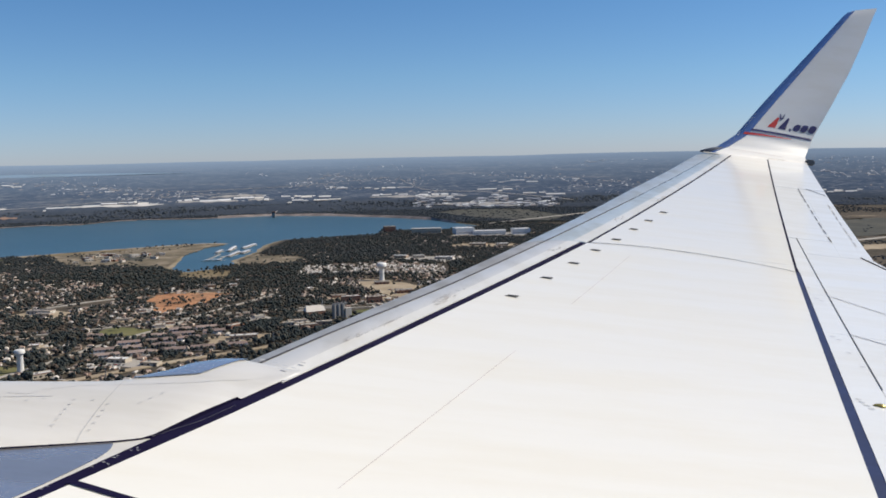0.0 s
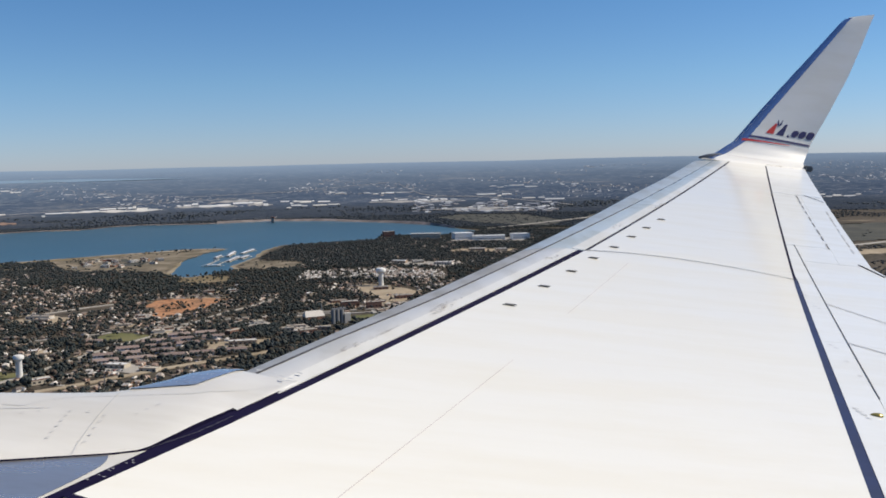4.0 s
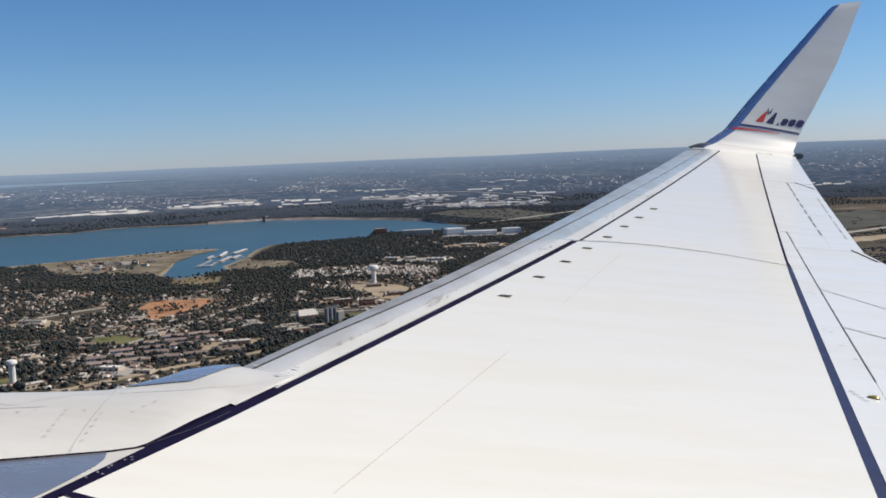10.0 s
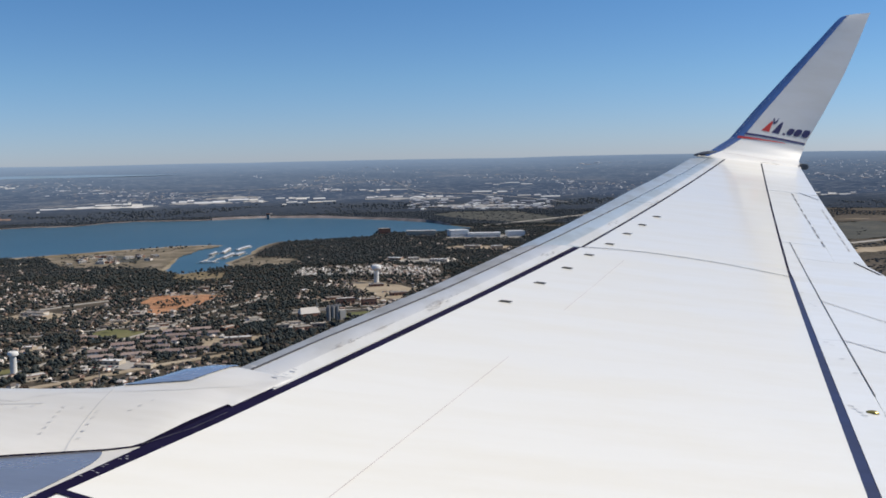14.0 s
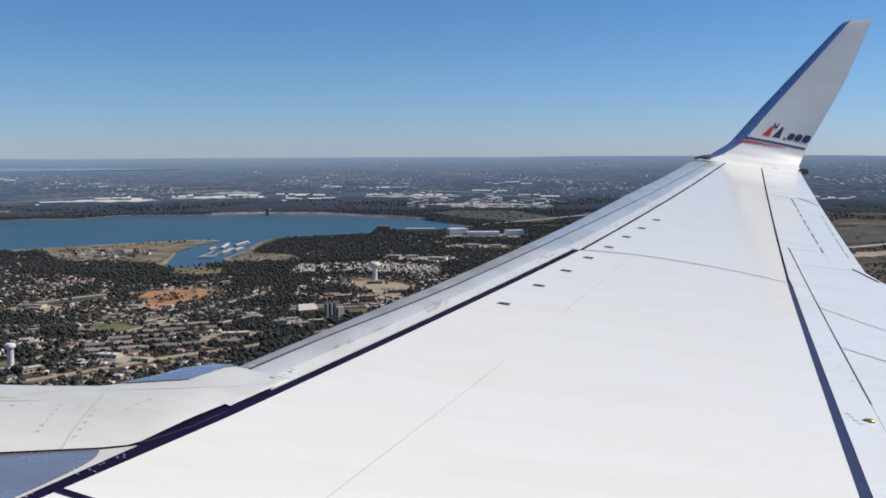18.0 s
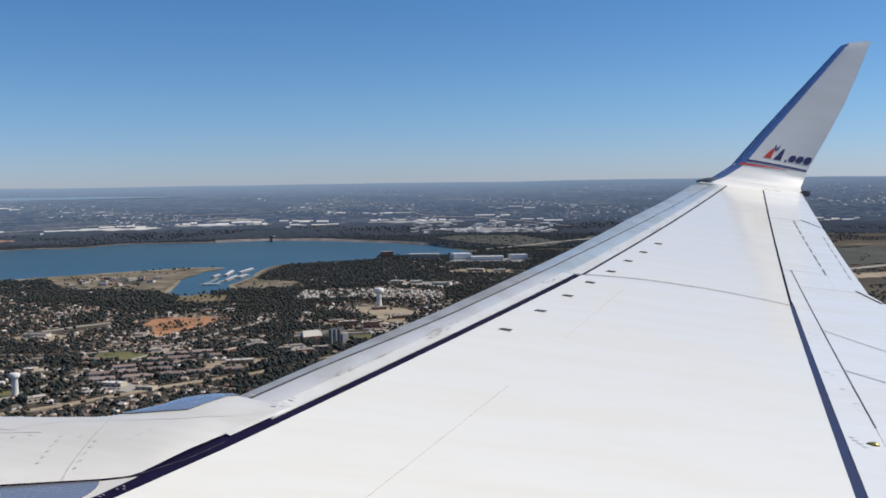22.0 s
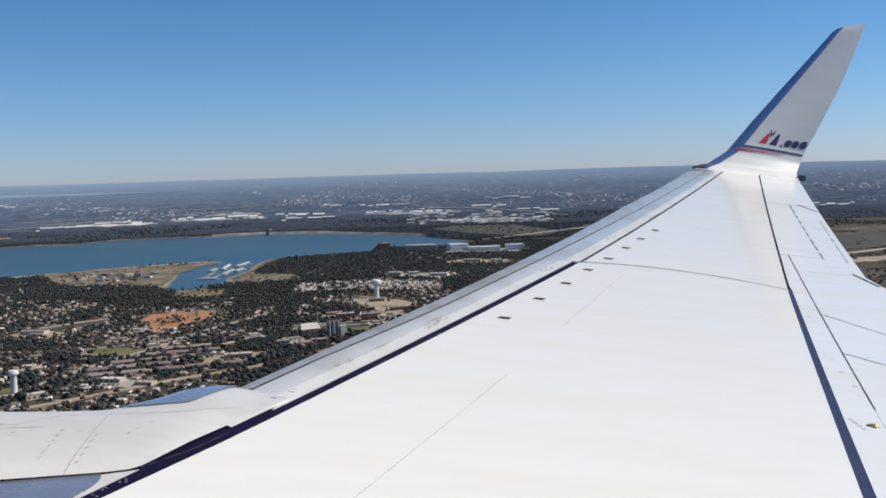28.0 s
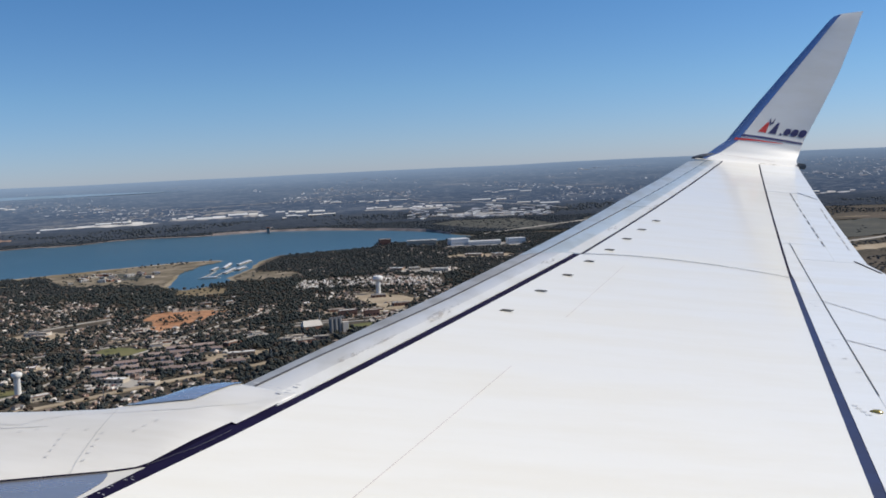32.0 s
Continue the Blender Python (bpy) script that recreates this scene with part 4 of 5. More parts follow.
polygon("lawn", ((700, 3250), (1500, 3300), (1700, 3900), (800, 3850)), PRAIRIE, "wide grassy field", rough=20)
polygon("lawn", ((1000, 2080), (1400, 2180), (1420, 2260), (1010, 2180)), TAN, "graded tan ground beside a highway", rough=8)
polygon("lawn", ((330, 3520), (540, 3260), (660, 3500), (560, 4000), (300, 4060), (190, 3900)), PRAIRIE, "dry prairie beyond the end of the lake", rough=15, trees=0.85)
road("lane", [(-571, 1579), (-548, 1603), (-529, 1628), (-503, 1650), (-479, 1668)], 9, CONCRETE, "pale straight lane through woods")
road("lane", [(-150, 1476), (-113, 1493), (-70, 1490), (-26, 1492)], 7, CONCRETE, "pale drive above a playing field")
for pts in ([(-571, 1582), (-479, 1671), (-466, 1622), (-556, 1530)], [(-150, 1480), (-26, 1496), (-24, 1460), (-145, 1440)]):     # open ground before the lanes
    THIN[len(CLEAR)] = 0.12
    CLEAR.append(pts)
road("road", [(-900 + 60 * i, 1190 + 24 * i + 20 * math.sin(i * 0.7)) for i in range(22)], 6, CONCRETE, "pale street through a suburb")
road("road", [(-500 + 14 * i, 930 + 36 * i + 12 * math.sin(i * 0.9)) for i in range(22)], 6, CONCRETE, "pale street through a suburb")
road("boulevard", [(-560 + 30 * i, 935 + 13 * i + 0.55 * i * i + 8 * math.sin(i * 0.8)) for i in range(20)], 12, TAN, "wide pale boulevard lined with shops")
road("road", [(-1150 + 30 * i, 2240 + 8 * i + 20 * math.sin(i * 0.5)) for i in range(20)], 8, TAN, "park road near the lake")
road("highway", [(820 + 90 * i, 2120 + 50 * i) for i in range(14)], 22, CONCRETE, "wide pale highway")
road("highway", [(330 + 60 * i, 3200 + 62 * i) for i in range(14)], 22, CONCRETE, "wide pale highway")


# ---- houses ----
def gable(w, d, h, r, hip=0.0, over=0.5):
    """Walls and roof of a house as vertex and face lists, centred on the origin."""
    x, y = w / 2, d / 2
    wv = [(-x, -y, 0), (x, -y, 0), (x, y, 0), (-x, y, 0), (-x, -y, h), (x, -y, h), (x, y, h), (-x, y, h), (-x + hip, 0, h + r), (x - hip, 0, h + r)]
    wf = [(0, 1, 5, 4), (2, 3, 7, 6), (1, 2, 6, 5), (3, 0, 4, 7), (5, 6, 9, 9), (7, 4, 8, 8)]
    X, Y = x + over, y + over
    e = h - 0.15
    rv = [(-X, -Y, e), (X, -Y, e), (X, Y, e), (-X, Y, e), (-X + hip, 0, h + r + 0.2), (X - hip, 0, h + r + 0.2)]
    rf = [(0, 1, 5, 4), (2, 3, 4, 5), (1, 2, 5, 5), (3, 0, 4, 4), (3, 2, 1, 0)]
    return (wv, wf), (rv, rf)


def clean(faces):
    return [tuple(dict.fromkeys(f)) for f in faces]


KINDS = []
for w, d, h, r, hip in ((12, 8, 2.8, 2.4, 3.0), (10, 7, 2.7, 2.2, 0.0), (14, 8.5, 3.0, 2.8, 3.6), (9, 8, 4.6, 2.4, 2.5)):
    (wv, wf), (rv, rf) = gable(w, d, h, r, hip)
    wm = bpy.data.meshes.new("wall")
    wm.from_pydata(wv, [], clean(wf))
    wm.materials.append(WALLS)
    rm = bpy.data.meshes.new("roof")
    rm.from_pydata(rv, [], clean(rf))
    rm.materials.append(ROOFS)
    gm = bpy.data.meshes.new("garage")
    (gv, gf), (qv, qf) = gable(d * 0.8, w * 0.45, h * 0.9, r * 0.7, 0.0)
    o = len(gv)
    turn = [(-b * 0.6 + w * 0.28, a - d * 0.55, c) for a, b, c in gv + qv]
    gm.from_pydata(turn, [], clean(gf) + clean([tuple(i + o for i in f) for f in qf]))
    gm.materials.append(ROOFS)
    KINDS.append((wm, rm, gm, ((wv, wf), (rv, rf))))

def town(x, y):
    """Where houses stand between the woods: above zero inside the suburbs."""
    lean = 0.4 * np.clip((-330 - x) / 300, -1, 1) - 0.8 * np.clip((y - 1700) / 300, 0, 3)
    east = np.clip((x + 200) / 250, 0, 1) * np.clip((y - 1350) / 250, 0, 1) * 1.3
    return wavy(x, y, 120, 4.1) + 0.8 * wavy(x, y, 47, 1.9) + lean + east + 0.12


cells = np.array([(gx, gy) for gx in np.arange(-1150, 560, 15.0) for gy in np.arange(900, 2900, 21.0)])
warp = np.stack([cells[:, 0] + 26 * wavy(cells[:, 0], cells[:, 1], 130, 0.9), cells[:, 1] + 26 * wavy(cells[:, 0], cells[:, 1], 150, 2.2)], 1)
hx, hy = (warp + rng.uniform(-3.5, 3.5, warp.shape)).T
ok = ((town(hx, hy) > 0) & (rng.random(len(hx)) < 0.78)) | (rng.random(len(hx)) < 0.06)
ok &= lake_depth(hx, hy) < -70
for pts in CLEAR:
    ok &= ~inside(hx, hy, pts)


def near_road(x, y, extra):
    hit = np.zeros(len(x), bool)
    for pts, width in ROADS:
        for a, b in zip(pts, pts[1:]):
            d = b - a
            t = np.clip(((x - a[0]) * d[0] + (y - a[1]) * d[1]) / (d @ d), 0, 1)
            hit |= np.hypot(x - a[0] - t * d[0], y - a[1] - t * d[1]) < width / 2 + extra
    return hit


# terraces of apartments in parallel rows
(wv, wf), (rv, rf) = gable(30, 8, 4.4, 2.2, 1.5)
TERRACE = []
for nm, vs, fs, mat in (("wall", wv, wf, METAL_ROOF), ("roof", rv, rf, TERRACE_ROOF)):
    me = bpy.data.meshes.new(nm)
    me.from_pydata(vs, [], clean(fs))
    me.materials.append(mat)
    TERRACE.append(me)
for j in range(5):
    for i in range(5):
        x, y = -412 + i * 37 + j * 15 + rng.uniform(-3, 3), 1296 - j * 33 + i * 11
        if near_road(np.array([x - 12, x, x + 12]), np.array([y, y, y]), 9).any() or any(inside(np.array([x - 14, x, x + 14]), np.array([y] * 3), pts).any() for pts in CLEAR):
            continue
        terrace = tagged(new("apartment_terrace"), "long apartment terrace, white walls, mauve shingle roof", "building", "apartment terraces")
        terrace.matrix_world = pose(x, y, 0.85, 0, 0, 14 + rng.uniform(-4, 4))
        for nm, me in zip(("wall", "roof"), TERRACE):
            new(nm, me).parent = terrace
        for k in range(6):
            part("window", box(1.6, 0.14, 1.5, -12 + 4.8 * k, -4.05, 2.2), GLASS_DARK, terrace)
        CLEAR.append([(x - 18, y - 9), (x + 18, y - 2), (x + 17, y + 8), (x - 19, y + 2)])
        ok &= ~inside(hx, hy, [(x - 21, y - 14), (x + 21, y - 9), (x + 20, y + 12), (x - 22, y + 8)])
ok &= ~near_road(hx, hy, 7)
bearing = np.degrees(np.arctan2(hx, hy))
ok &= (bearing > -27) & (bearing < 11)
hx, hy = hx[ok], hy[ok]
order = np.argsort(np.hypot(hx, hy))
hx, hy = hx[order], hy[order]
rows_w, rows_r, drives = [], [], []
for i, (x, y) in enumerate(zip(hx, hy)):
    wm, rm, gm, (wl_, rf_) = KINDS[rng.integers(4)]
    turn = math.degrees(0.6 * math.sin(x / 190) + 0.5 * math.sin(y / 160)) + (0 if rng.random() < 0.7 else 90) + rng.uniform(-8, 8)
    s = float(rng.uniform(0.52, 0.8))
    m = pose(x, y, 0.85, 0, 0, turn)
    if rng.random() < 0.6:
        w, l, dx = rng.uniform(2.5, 5), rng.uniform(6, 15), rng.uniform(-4, 4)
        drives.append((np.array([m @ Vector((dx + p * w / 2, -4 - q * l, r)) for r in (0.1, 0.5) for p, q in ((-1, 0), (1, 0), (1.2, 1), (-0.8, 1))]), [(4, 5, 6, 7), (0, 1, 5, 4), (1, 2, 6, 5), (2, 3, 7, 6), (3, 0, 4, 7)]))
    if i < 290:
        house = tagged(new("house"), "suburban house with pitched shingle roof among trees", "house", "houses of the suburb")
        house.matrix_world = m @ Matrix.Scale(s, 4)
        for nm, me in (("wall", wm), ("roof", rm), ("garage_wing", gm)):
            o = new(nm, me)
            o.parent = house
    else:
        m = m @ Matrix.Scale(s, 4)
        for store, (vs, fs) in ((rows_w, wl_), (rows_r, rf_)):
            store.append((np.array([m @ Vector(v) for v in vs]), [f for f in fs]))


def joined(name, store, material):
    verts, faces, o = [], [], 0
    for vs, fs in store:
        verts.append(vs)
        faces += [tuple(i + o for i in dict.fromkeys(f)) for f in fs]
        o += len(vs)
    return mesh_of(name, np.concatenate(verts), faces, material)


rest = tagged(new("house_rows"), "rows of small suburban houses with shingle roofs", "houses", kind="stuff")
for nm, store, mat in (("walls", rows_w, WALLS_ALL), ("roofs", rows_r, ROOFS_ALL)):
    joined(nm, store, mat).parent = rest
tagged(joined("driveways", drives, DRIVES), "pale concrete driveways beside houses", "driveway", kind="stuff")
# mobile-home park: tight rows of pale roofs in a strip beside the woods
store = []
for i in range(46):
    for j in range(9):
        if rng.random() < 0.3:
            continue
        x, y = -190 + i * 6.6 + rng.uniform(-2, 2), 1925 + 0.55 * (40 - abs(i - 14) * 2.2) + j * 19 - 1.4 * max(0, i - 24) + rng.uniform(-4, 4)
        m = pose(x, y, 0.85, 0, 0, 70 + rng.uniform(-20, 20)) @ Matrix.Scale(0.62, 4)
        (wv, wf), (rv, rf) = gable(15, 5, 2.6, 1.3, 0)
        store.append((np.array([m @ Vector(v) for v in wv + rv]), clean(wf) + clean([tuple(k + 10 for k in f) for f in rf])))
CLEAR.append([(-195, 1930), (-120, 1925), (115, 1890), (120, 2060), (-60, 2110), (-190, 2090)])
THIN[len(CLEAR) - 1] = 0.25
tagged(joined("mobile_home_park", store, random_material("trailer_roofs", [(0.5, 0.48, 0.46), (0.66, 0.65, 0.63), (0.34, 0.30, 0.27), (0.42, 0.38, 0.34)], island=True)), "tight rows of pale mobile homes", "houses", kind="stuff")


# ---- larger buildings ----
def shop(x, y, w, d, h, turn, label="flat-roofed shop building in pale masonry", walls=SHOP_WALL, roof=FLAT_ROOF, group="shops of the town"):
    b = tagged(new("commercial_building"), label, "building", group)
    b.matrix_world = pose(x, y, 0.85, 0, 0, turn)
    part("wall", box(w, d, h), walls, b)
    part("roof", box(w - 0.8, d - 0.8, 0.3, 0, 0, h), roof, b)
    for sx, sy, px, py in ((w + 0.2, 0.5, 0, -d / 2), (w + 0.2, 0.5, 0, d / 2), (0.5, d - 0.6, -w / 2, 0), (0.5, d - 0.6, w / 2, 0)):
        part("parapet", box(sx, sy, 0.9, px, py, h), walls, b)
    for k in range(max(1, int(w / 14))):
        part("roof_unit", box(2.4, 2.0, 1.3, -w / 2 + 7 + 13 * k, random.uniform(-d / 4, d / 4), h + 0.3), STEEL, b)
    for k in range(max(2, int(w / 6))):
        part("window", box(3.2, 0.12, min(2.0, h * 0.45), -w / 2 + 3 + k * (w - 6) / max(1, int(w / 6) - 1), -d / 2 - 0.03, h * 0.28), GLASS_DARK, b)
    c, s = math.cos(radians(turn)), math.sin(radians(turn))
    CLEAR.append([(x + c * i * (w / 2 + 5) - s * j * (d / 2 + 5), y + s * i * (w / 2 + 5) + c * j * (d / 2 + 5)) for i, j in ((-1, -1), (1, -1), (1, 1), (-1, 1))])
    return b


for x, y, w, d, h, turn in ((-200, 1262, 36, 15, 5, 8), (-330, 1138, 28, 14, 4.5, -18), (-285, 1112, 22, 12, 4, -18), (-560, 1530, 40, 16, 5, -12), (-545, 1500, 24, 12, 4.5, -12), (-395, 1068, 24, 12, 5, 40), (-225, 1345, 24, 13, 5, 50), (-120, 1330, 24, 12, 5, 20), (-150, 1352, 18, 10, 4.5, 10), (-100, 1352, 22, 10, 4.5, 5), (20, 1640, 30, 16, 5, 15), (-20, 1760, 26, 14, 5, 10)):
    shop(x, y, w, d, h, turn)
# lakeside lodges between the park and the cove
lodge_rng = random.Random(5)
for k in range(26):
    shop(lodge_rng.uniform(-745, -575), lodge_rng.uniform(2260, 2440), lodge_rng.uniform(10, 24), lodge_rng.uniform(8, 13), lodge_rng.uniform(4, 7), lodge_rng.uniform(-40, 40), "pale lakeside lodge among trees", roof=METAL_ROOF, group="lakeside lodges")
# loose blocks of shops on pale yards
town_rng = random.Random(21)
for k in range(34):
    x, y = town_rng.uniform(-480, 90), town_rng.uniform(1180, 1800)
    if x > (y - 1200) * 0.42 - 120 or x < (y - 1700) * 0.5 - 400 or any(inside(np.array([x]), np.array([y]), c)[0] for c in CLEAR):
        continue
    turn = 18 + town_rng.choice((0, 90)) + town_rng.uniform(-6, 6)
    w, d = town_rng.uniform(12, 28), town_rng.uniform(9, 15)
    c, s = math.cos(radians(turn)), math.sin(radians(turn))
    yard = [(x + c * i * (w * 0.5 + q) - s * j * (d * 0.5 + q), y + s * i * (w * 0.5 + q) + c * j * (d * 0.5 + q)) for i, j, q in ((-1, -1, 12), (1, -1, 10), (1, 1, 4), (-1, 1, 5))]
    polygon("parking_lot", yard, town_rng.choice((TAN, CONCRETE)), "pale yard around a shop", "car park", rough=1.5)
    shop(x, y, w, d, town_rng.uniform(3.5, 6), turn)
for x, y, w, d, h, turn, label, wall_m in ((215, 2815, 56, 50, 19, 9, "white lakeside exhibition hall with flat roofs", METAL_ROOF), (290, 2790, 96, 44, 11, -4, "white lakeside exhibition hall with flat roofs", METAL_ROOF), (380, 2770, 50, 40, 16, 6, "white lakeside exhibition hall with flat roofs", METAL_ROOF), (108, 2880, 90, 30, 15, -4, "long tan lakeside hotel block", SHOP_WALL), (-5, 2960, 36, 24, 18, 10, "dark lakeside lodge on a point", BRICK)):
    shop(x, y, w, d, h, turn, label, wall_m, METAL_ROOF if wall_m is METAL_ROOF else FLAT_ROOF, "lakeside halls")
for x, y, w, d, turn in ((20, 2205, 34, 18, -20), (62, 2195, 26, 16, 8), (120, 2150, 42, 20, -18), (225, 2455, 44, 22, -14), (285, 2432, 30, 20, 4), (420, 2430, 46, 24, -20)):
    shop(x, y, w, d, 6, turn, "pale flat-roofed store beside a car park", SHOP_WALL, METAL_ROOF, "stores by the lake")
for i in range(14):
    r, b = 2750 + 100 * i, 17.4 + (i * 1.37) % 5.2
    shop(r * math.sin(radians(b)), r * math.cos(radians(b)), 60 + 28 * (i % 4), 26 + 6 * (i % 3), 8, 12 - 5 * (i % 3), "long pale warehouse beside a highway", METAL_ROOF, METAL_ROOF, "warehouses")
for x, y, w, d, h, turn in ((-70, 1560, 30, 14, 9, 12), (-30, 1540, 24, 14, 10, 12)):
    shop(x, y, w, d, h, turn, "dark red brick apartment block", BRICK, FLAT_ROOF, "brick blocks")

# church with a tall roof
church = tagged(new("church"), "church with steep brown roof and slim spire", "church")
church.matrix_world = pose(-120, 1440, 0.85, 0, 0, 24)
(wv, wf), (rv, rf) = gable(30, 16, 6, 8, 2)
mesh_of("wall", wv, clean(wf), SHOP_WALL, church)
mesh_of("roof", rv, clean(rf), ROOFS, church)
bm = bmesh.new()
bmesh.ops.create_cone(bm, segments=8, radius1=1.6, radius2=0.1, depth=12, matrix=Matrix.Translation((13, 0, 18)))
part("spire", bm, STEEL, church)
part("tower", box(3.6, 3.6, 12, 13, 0, 0), SHOP_WALL, church)
CLEAR.append([(-140, 1422), (-98, 1440), (-104, 1460), (-145, 1445)])


def lathe(name, profile, material, parent, n=24, smooth=True):
    return part(name, sheet(lambda i, a: (profile[i][0] * math.cos(a), profile[i][0] * math.sin(a), profile[i][1]), range(len(profile)), steps(0, 2 * math.pi, n)), material, parent, "", smooth)


def water_tower(x, y, scale, kind, label):
    t = tagged(new("water_tower"), label, "water tower")
    t.matrix_world = pose(x, y, 0.85) @ Matrix.Scale(scale, 4)
    if kind == "pedestal":
        lathe("column", [(5.2, 0), (4.8, 3), (4.6, 22), (5.4, 25)], TOWER_WHITE, t)
        lathe("tank", [(5.4, 25), (9.2, 27.5), (9.8, 29.5), (9.8, 33), (8.6, 35), (5.0, 36.2), (0.05, 36.6)], TOWER_WHITE, t)
    else:
        lathe("column", [(6.0, 0), (5.6, 2), (5.3, 30), (6.3, 32)], TOWER_WHITE, t)
        lathe("tank", [(6.3, 32), (8.7, 33.6), (9.0, 35), (8.9, 38), (7.8, 39.8), (4.5, 40.7), (0.05, 41)], TOWER_WHITE, t)
    top = 36.6 if kind == "pedestal" else 41
    lathe("vent", [(0.8, top - 0.1), (0.8, top + 0.8), (0.05, top + 1.1)], STEEL, t, 12)
    bm = box(1.6, 0.3, 3, 0, -4.7, 0)
    part("access_door", bm, STEEL, t)
    CLEAR.append([(x - 9, y - 26), (x + 9, y - 26), (x + 9, y + 8), (x - 9, y + 8)])


water_tower(-428, 1095, 0.68, "column", "white cylindrical water tower above suburban trees")
water_tower(-20, 1815, 0.95, "pedestal", "white mushroom-shaped water tower above the town")

# dam intake tower out in the lake
intake = tagged(new("intake_tower"), "dark concrete intake tower standing in the lake", "tower")
intake.matrix_world = pose(-470, 3850, -3.3)
part("shaft", box(11, 11, 22), STEEL, intake)
part("gatehouse", box(14, 13, 6, 0, 0, 22), BRICK, intake)
part("footbridge", box(4, 120, 2, 0, 67, 20), STEEL, intake)
# dam: a long riprap slope along the far shore
tagged(part("dam", sheet(lambda x, u: (x, float(along(FAR_SHORE, x)) - 16 + 40 * u, -1.0 + (8.5 + 1.2 * math.sin(x / 61)) * min(1, u * 1.5) - 4.0 * max(0, u - 0.7)), steps(-700, 225, 60), steps(0, 1, 6)), DAM), "long pale riprap slope of a dam", "dam", kind="structure")

# marina: long roofed docks in the cove
for x, y, w, d, turn, roofed in ((-445, 2466, 9, 64, -4, True), (-423, 2537, 9, 120, 1, True), (-396, 2400, 10, 115, -4, True), (-388, 2600, 9, 110, -9, True), (-375, 2445, 13, 70, -7, True), (-422, 2262, 36, 9, 2, True), (-437, 2350, 3, 130, -4, False), (-412, 2330, 3, 90, -4, False)):
    dock = tagged(new("boat_dock"), "floating boat dock under a white metal roof" if roofed else "open floating pier of grey concrete", "boat dock", "docks of the marina")
    dock.matrix_world = pose(x, y, -0.35, 0, 0, turn)
    part("deck", box(w + 1.5, d + 1.5, 0.7), CONCRETE, dock)
    if roofed:
        bm = sheet(lambda s, u: (w * (u - 0.5) * 1.1, d * (s - 0.5), 3.6 + 0.9 * (1 - abs(2 * u - 1))), steps(0, 1, 6), (0, 0.5, 1), 0.15)
        part("roof", bm, DOCK_ROOF, dock)
        for sx in (-1, 1):
            for k in range(6):
                part("post", box(0.35, 0.35, 3.1, sx * w * 0.45, d * (k / 5 - 0.5) * 0.94, 0.6), STEEL, dock)
    hull = [(-1.1, -3.2, 0), (1.1, -3.2, 0), (1.25, 1, 0), (0, 3.6, 0), (-1.25, 1, 0), (-1.3, -3.2, 1.2), (1.3, -3.2, 1.2), (1.5, 1, 1.3), (0, 4.2, 1.6), (-1.5, 1, 1.3)]
    for k in range(2):
        boat = tagged(mesh_of("motor_boat", hull, [(0, 1, 2, 3, 4), (9, 8, 7, 6, 5), (0, 5, 6, 1), (1, 6, 7, 2), (2, 7, 8, 3), (3, 8, 9, 4), (4, 9, 5, 0)], TOWER_WHITE), "small white motor boat moored beside a dock", "boat", "boats of the marina")
        boat.matrix_world = pose(x, y, -0.55, 0, 0, turn) @ pose((w * 0.5 + 5) * (1 if k else -1), d * random.uniform(-0.4, 0.4), 0, 0, 0, 90)

# grain elevator: silos given a dark colour for their shaded side, beside a tan headhouse
elevator = tagged(new("grain_elevator"), "grain elevator, silos coloured dark for their shaded side, tan headhouse", "grain elevator")
elevator.matrix_world = pose(-75, 1400, 0.85, 0, 0, 20)
for k in range(3):
    bm = bmesh.new()
    bmesh.ops.create_cone(bm, cap_ends=True, segments=20, radius1=3.2, radius2=3.2, depth=21, matrix=Matrix.Translation((-6.6 * k, 0, 10.5)))
    part("silo", bm, STEEL, elevator)
part("headhouse", box(9, 8, 15, 8, 0, 0), SHOP_WALL, elevator)
part("conveyor", box(22, 2.4, 2.2, -4, 0, 21), STEEL, elevator)
CLEAR.append([(-105, 1375), (-55, 1390), (-60, 1415), (-107, 1405)])

# parked cars on the lots
CAR_PAINT = random_material("car_paint", [(0.75, 0.75, 0.75), (0.10, 0.10, 0.11), (0.35, 0.36, 0.38), (0.35, 0.04, 0.03), (0.60, 0.60, 0.58), (0.05, 0.08, 0.18)], 0.3)
side = [(-2.2, 0.35), (2.2, 0.35), (2.25, 0.8), (1.2, 0.95), (-2.0, 1.0), (-2.25, 0.8)]
top = [(0.9, 0.95), (0.35, 1.45), (-1.2, 1.45), (-1.85, 0.98)]


def prism(name, outline, half, material):
    me = bpy.data.meshes.new(name)
    n = len(outline)
    me.from_pydata([(x, w, z) for w in (-half, half) for x, z in outline], [], [tuple(range(n))[::-1], tuple(range(n, 2 * n))] + [(k, (k + 1) % n, n + (k + 1) % n, n + k) for k in range(n)])
    me.materials.append(material)
    return me


BODY, CABIN = prism("body", side, 0.88, CAR_PAINT), prism("cabin", top, 0.76, GLASS_DARK)
WHEEL = prism("wheel", [(0.34 * math.cos(a), 0.34 * math.sin(a)) for a in steps(0, 2 * math.pi, 8)[:-1]], 0.12, DARK_TAB)
LOTS = ((-325, 1128, -18, 9), (-205, 1258, 10, 10), (-555, 1525, -12, 8), (0, 1690, 20, 9), (290, 2760, 0, 12), (80, 2165, -18, 12), (-640, 2330, 10, 6), (-470, 1115, -20, 4))
